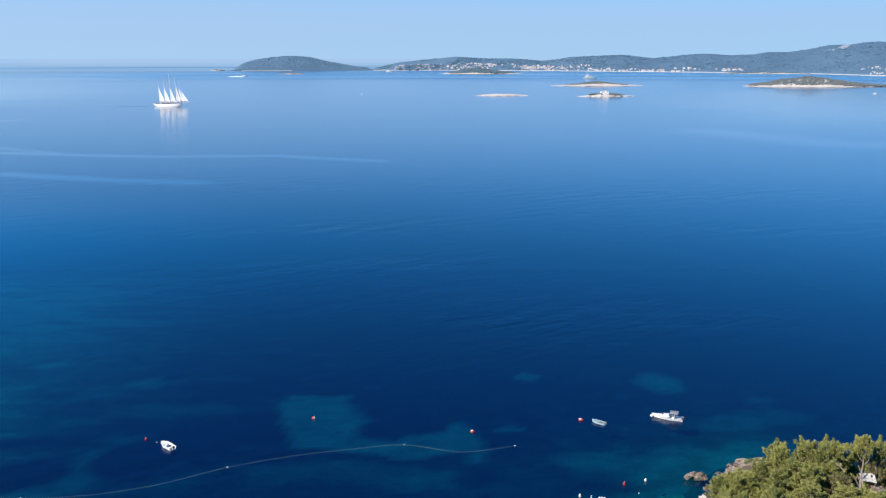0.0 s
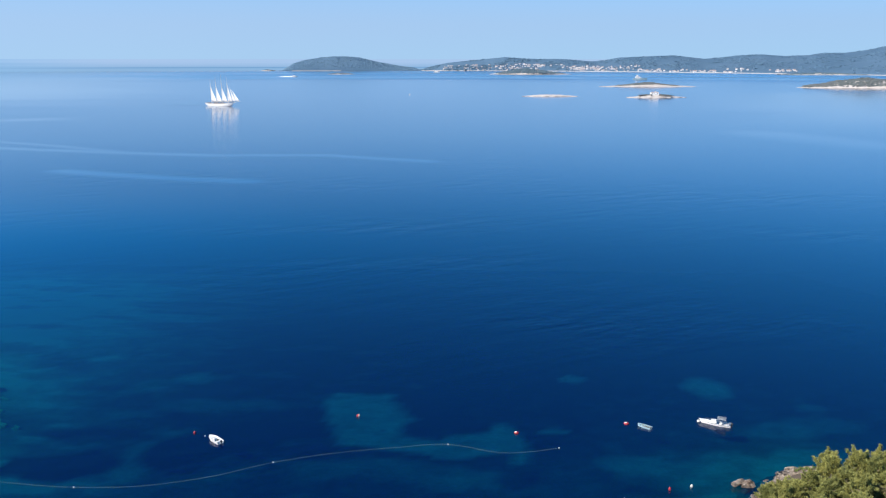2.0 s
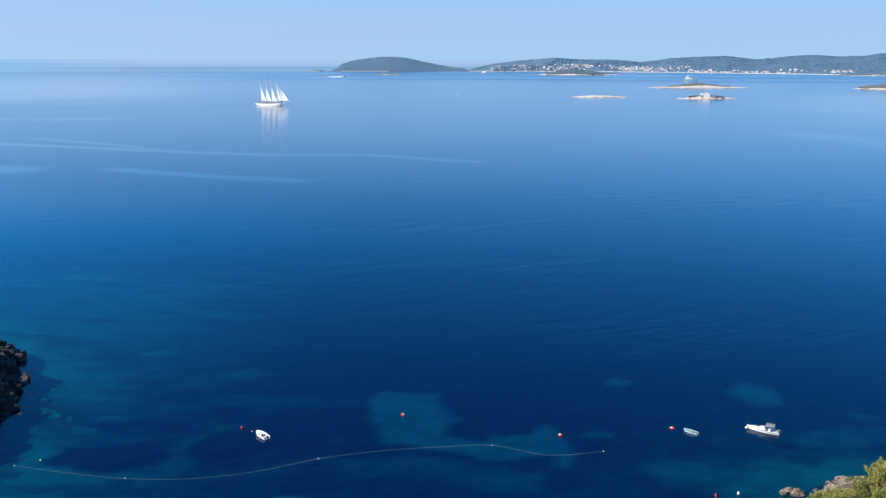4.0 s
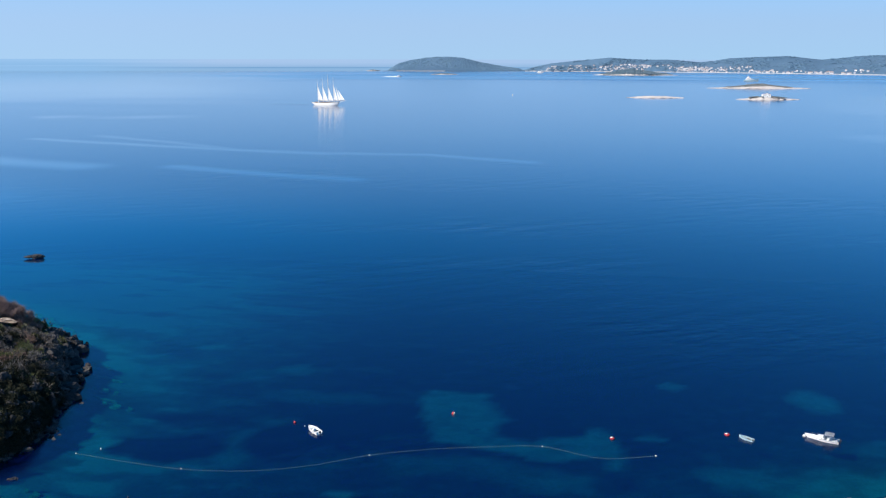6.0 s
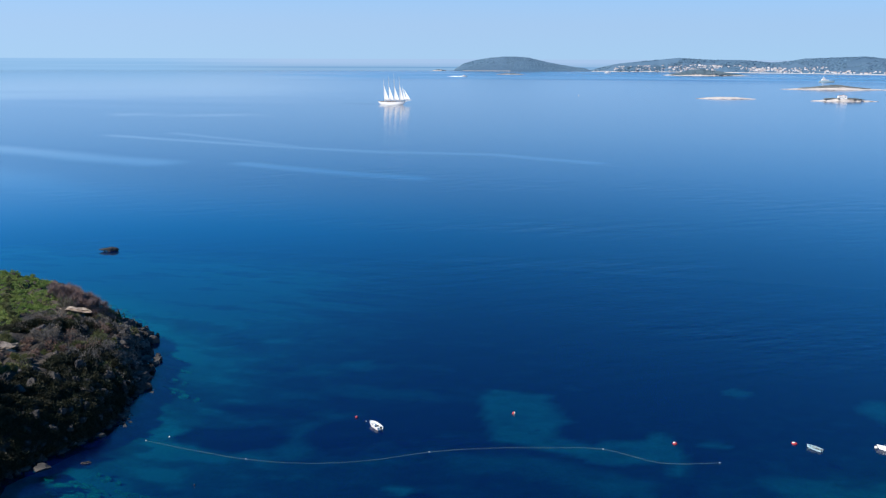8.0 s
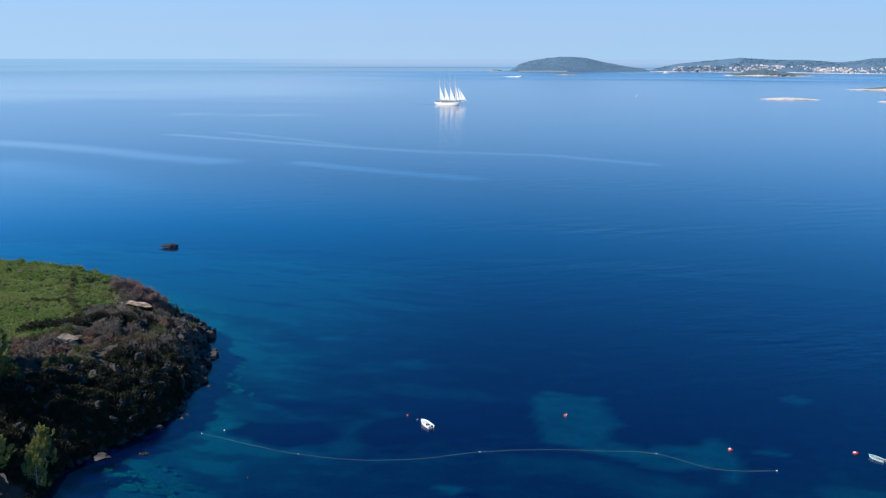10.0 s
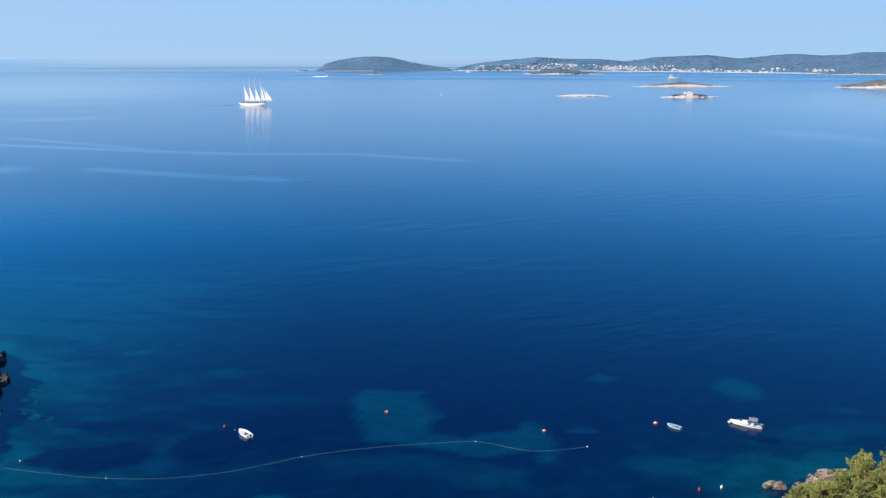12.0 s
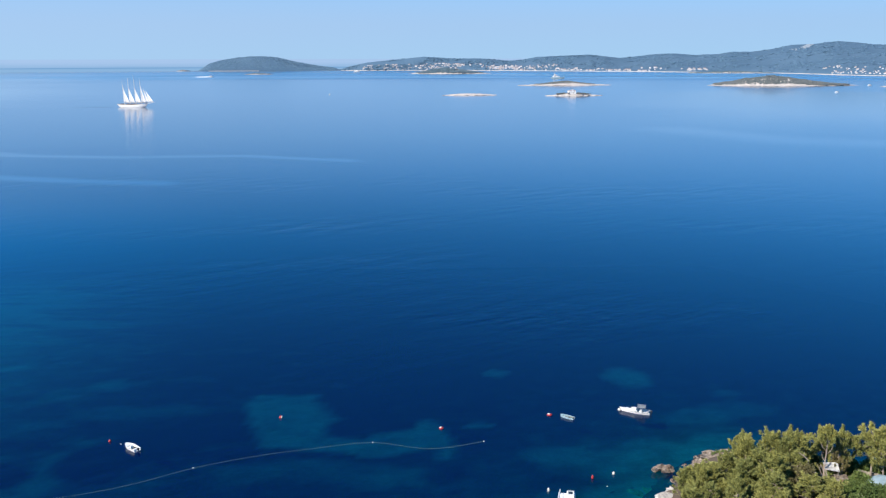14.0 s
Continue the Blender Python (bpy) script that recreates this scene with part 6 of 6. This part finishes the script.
pine_floor()


# ---- scrub of the left headland ----
GREEN_FIELD = [(-141, 176), (-134, 167), (-128.5, 158.5), (-132.5, 153), (-128, 147), (-125.5, 142), (-127, 132), (-135, 115), (-210, 115), (-210, 200), (-160, 196), (-150, 187)]


def headland_scrub():
    rng_ = np.random.default_rng(33)
    # The green plateau.
    x, y = rng_.uniform(-205, -118, 16000), rng_.uniform(104, 202, 16000)
    green = polygon_distance(x, y, GREEN_FIELD) + 1.2 * wavy(x, y, 0.2, 4)
    d = polygon_distance(x, y, LEFT_COAST)
    ok = (green > 0) & (d > 5)
    x, y = x[ok], y[ok]
    r = rng_.uniform(0.32, 0.72, len(x)) * (1 + 0.5 * wavy(x, y, 0.2, 2))
    c = np.stack([x, y, left_height(x, y) + 0.1], -1)
    ob = tris("maquis", shrubs(c, r, rng_, 18, 0.30, 0.15, 0.6, 0.9, 3), MAQUIS)
    tagged(ob, "low bright green maquis covering the plateau", "scrub", kind="stuff")
    # Dark hedges that part the plateau.
    line = []
    for (x0, y0), (x1, y1) in (((-157, 178), (-147.5, 166)), ((-147.5, 166), (-139.5, 156)), ((-139.5, 156), (-146, 152)), ((-128, 146), (-139.5, 156))):
        for t in np.linspace(0, 1, 26):
            line.append((x0 + (x1 - x0) * t + rng_.normal(0, 0.35), y0 + (y1 - y0) * t + rng_.normal(0, 0.35)))
    line = np.array(line)
    c = np.stack([line[:, 0], line[:, 1], left_height(line[:, 0], line[:, 1]) + 0.4], -1)
    ob = tris("hedge", shrubs(c, rng_.uniform(0.3, 0.6, len(c)), rng_, 50, 0.30, 0.14, 0.6, 1.1, 4), DULL_GREEN)
    tagged(ob, "dark hedges across the green plateau", "hedge", kind="stuff")
    # Brown scrub on the slope towards the water, with green shrubs between.
    x, y = rng_.uniform(-152, -91, 3600), rng_.uniform(92, 192, 3600)
    green = polygon_distance(x, y, GREEN_FIELD)
    d = polygon_distance(x, y, LEFT_COAST)
    ledge = np.hypot((x + 125.2) / 5.5, (y - 158.8) / 3.0) < 1
    patch = wavy(x, y, 0.16, 14)
    ok = (green < -0.3) & ~ledge & (d > 1.8) & (patch > -0.35) & ((y > 136) | (d > 15))
    x, y, patch = x[ok], y[ok], patch[ok]
    r = (0.4 + 1.7 * rng_.random(len(x)) ** 2.4) * np.clip(0.85 + patch, 0.5, 1.3)
    c = np.stack([x, y, left_height(x, y) + 0.15 * r], -1)
    kind = wavy(x, y, 0.11, 24) + rng_.normal(0, 0.12, len(x))
    for name, label, pick, material, wide in (
        ("dry_scrub", "dry brown leafless scrub on the slope", kind < 0.0, DRY_SCRUB, 0.07),
        ("russet_scrub", "russet dried-out shrubs on the slope", (kind >= 0.0) & (kind < 0.10), RUSSET, 0.10),
        ("green_scrub", "dull green shrubs among the rocks", kind >= 0.10, DULL_GREEN, 0.12),
    ):
        ob = tris(name, shrubs(c[pick], r[pick], rng_, 74, 0.50, wide, 0.85, 1.15, 5), material)
        tagged(ob, label, "scrub", kind="stuff")
    # Near-black growth low on the foot: the shade there is put into its colour.
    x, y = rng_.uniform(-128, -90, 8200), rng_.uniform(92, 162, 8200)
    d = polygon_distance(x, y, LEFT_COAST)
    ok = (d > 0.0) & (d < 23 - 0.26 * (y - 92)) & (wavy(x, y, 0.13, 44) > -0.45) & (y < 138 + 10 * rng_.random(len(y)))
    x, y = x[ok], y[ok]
    c = np.stack([x, y, left_height(x, y) + 0.1], -1)
    ob = tris("evergreen_scrub", shrubs(c, rng_.uniform(0.5, 1.3, len(x)), rng_, 46, 0.36, 0.16, 0.5, 1.0, 4), SHADED_EVERGREEN)
    tagged(ob, "near-black shrubs that carry the shade of the headland's foot in their colour", "scrub", kind="stuff")
    # Near-black bushes paint in the shade of the gully under the plateau.
    n = 420
    x = rng_.normal(-124.5, 4.2, n)
    y = 146.0 + 1.15 * (x + 124.5) + rng_.normal(0, 2.2, n)
    c = np.stack([x, y, left_height(x, y) + 0.2], -1)
    ob = tris("gully_bushes", shrubs(c, rng_.uniform(0.6, 1.2, n), rng_, 50, 0.36, 0.16, 0.5, 1.0, 4), SHADED_EVERGREEN)
    tagged(ob, "near-black bushes that carry the shade of the gully in their colour", "scrub", kind="stuff")
    # The tall bare thicket on the brow.
    n = 300
    x, y = rng_.normal(-128.8, 2.6, n), rng_.normal(166.8, 1.4, n)
    c = np.stack([x, y, left_height(x, y) + rng_.uniform(0.3, 3.8, n)], -1)
    ob = tris("thicket", shrubs(c, rng_.uniform(0.4, 0.9, n), rng_, 60, 0.9, 0.05, 1.2, 1.2, 4), THICKET)
    tagged(ob, "bare grey-brown thicket on the brow", "scrub", kind="stuff")


headland_scrub()


# ---- the camp between the pines ----
def awning():
    x, y = 61.0, 114.9
    z = right_z(x, y)
    ob = thing("awning", pose(x, y, z, 0, 0, -12) @ Matrix.Diagonal((0.74, 0.74, 0.95, 1)), "white canvas awning on poles over a low stone hut", "awning")
    for px_, py_ in ((-1.1, -0.9), (1.1, -0.9), (-1.1, 0.9), (1.1, 0.9)):
        b = bmesh.new()
        tube(b, [(px_, py_, 0), (px_, py_, 2.25 + 0.25 * (py_ > 0))], [0.05, 0.045], 6)
        part("pole", b, BARK, ob)
    b = bmesh.new()
    g = []
    for i in range(7):
        u = i / 6 * 2 - 1
        g.append([b.verts.new((1.35 * u, 1.1 * v, 2.4 + 0.28 * v - 0.3 * (1 - u * u) * (1 - v * v) + 0.1 * u * v)) for v in (-1, -0.5, 0, 0.5, 1)])
    for r, q in zip(g, g[1:]):
        for k in range(4):
            b.faces.new((r[k], q[k], q[k + 1], r[k + 1]))
    bmesh.ops.solidify(b, geom=b.faces[:], thickness=0.02)
    part("canopy", b, CANVAS, ob)


def hut():
    x, y = 62.2, 114.2
    ob = thing("stone_hut", pose(x, y, right_z(x, y) - 0.2, 0, 0, -12), "low weathered stone hut beside the awning", "hut")
    b = bmesh.new()
    box(b, 0, 0, 0, 1.6, 1.3, 1.3, 0.06)
    part("wall", b, DRY_STONE, ob)
    b = bmesh.new()
    box(b, 0, 0, 1.3, 1.8, 1.5, 0.12, 0.04)
    part("roof", b, LIMESTONE, ob)
    b = bmesh.new()
    box(b, 0.2, -0.66, 0.1, 0.6, 0.06, 1.1, 0.01)
    part("door", b, TEAK, ob)


def tarpaulin():
    x, y = 67.2, 112.2
    z = right_z(x, y)
    ob = thing("tarpaulin", pose(x, y, z, 0, 0, 10), "pale blue tarpaulin stretched over a camp pitch", "tarpaulin")
    b = bmesh.new()
    g = []
    for i in range(11):
        u = i / 10 * 2 - 1
        g.append([b.verts.new((2.5 * u, 1.8 * v, 1.7 * max(0.05, 1 - u * u) ** 0.5 * max(0.05, 1 - v * v) ** 0.5 + 0.15 + 0.05 * math.sin(5 * u + 3 * v))) for v in (j / 8 * 2 - 1 for j in range(9))])
    for r, q in zip(g, g[1:]):
        for k in range(8):
            b.faces.new((r[k], q[k], q[k + 1], r[k + 1]))
    bmesh.ops.solidify(b, geom=b.faces[:], thickness=0.02)
    part("sheet", b, BLUE_CANVAS, ob, smooth=True)
    for k, (u, v) in enumerate(((-2.5, -1.8), (2.5, -1.8), (2.5, 1.8), (-2.5, 1.8))):
        b = bmesh.new()
        tube(b, [(u * 1.12, v * 1.12, -0.15), (u, v, 0.3)], [0.03, 0.03], 5)
        part("peg", b, STEEL, ob)


def stone_wall():
    """A dry-stone terrace wall, stone by stone."""
    ob = thing("terrace_wall", pose(0, 0, 0), "low pale dry-stone terrace wall", "wall")
    r = random.Random(8)
    b = bmesh.new()
    box(b, 0, 0, -0.5, 1, 1, 1, 0.12)
    stone = part("stone", b, DRY_STONE, ob)
    a, c = Vector((66.6, 118.0, 0)), Vector((70.6, 114.6, 0))
    turn = math.degrees(math.atan2(c.y - a.y, c.x - a.x))
    first = True
    for row in range(3):
        for k in range(13):
            p = a.lerp(c, (k + 0.5 * (row % 2)) / 13)
            o = stone if first else new("stone", stone.data)
            first = False
            o.parent = ob
            z = right_z(p.x, p.y) + 0.1 + row * 0.24
            o.matrix_basis = pose(p.x, p.y, z, r.uniform(-4, 4), r.uniform(-4, 4), turn + r.uniform(-6, 6)) @ Matrix.Diagonal((r.uniform(0.36, 0.42), r.uniform(0.34, 0.44), 0.25, 1))


awning()
hut()
tarpaulin()
stone_wall()
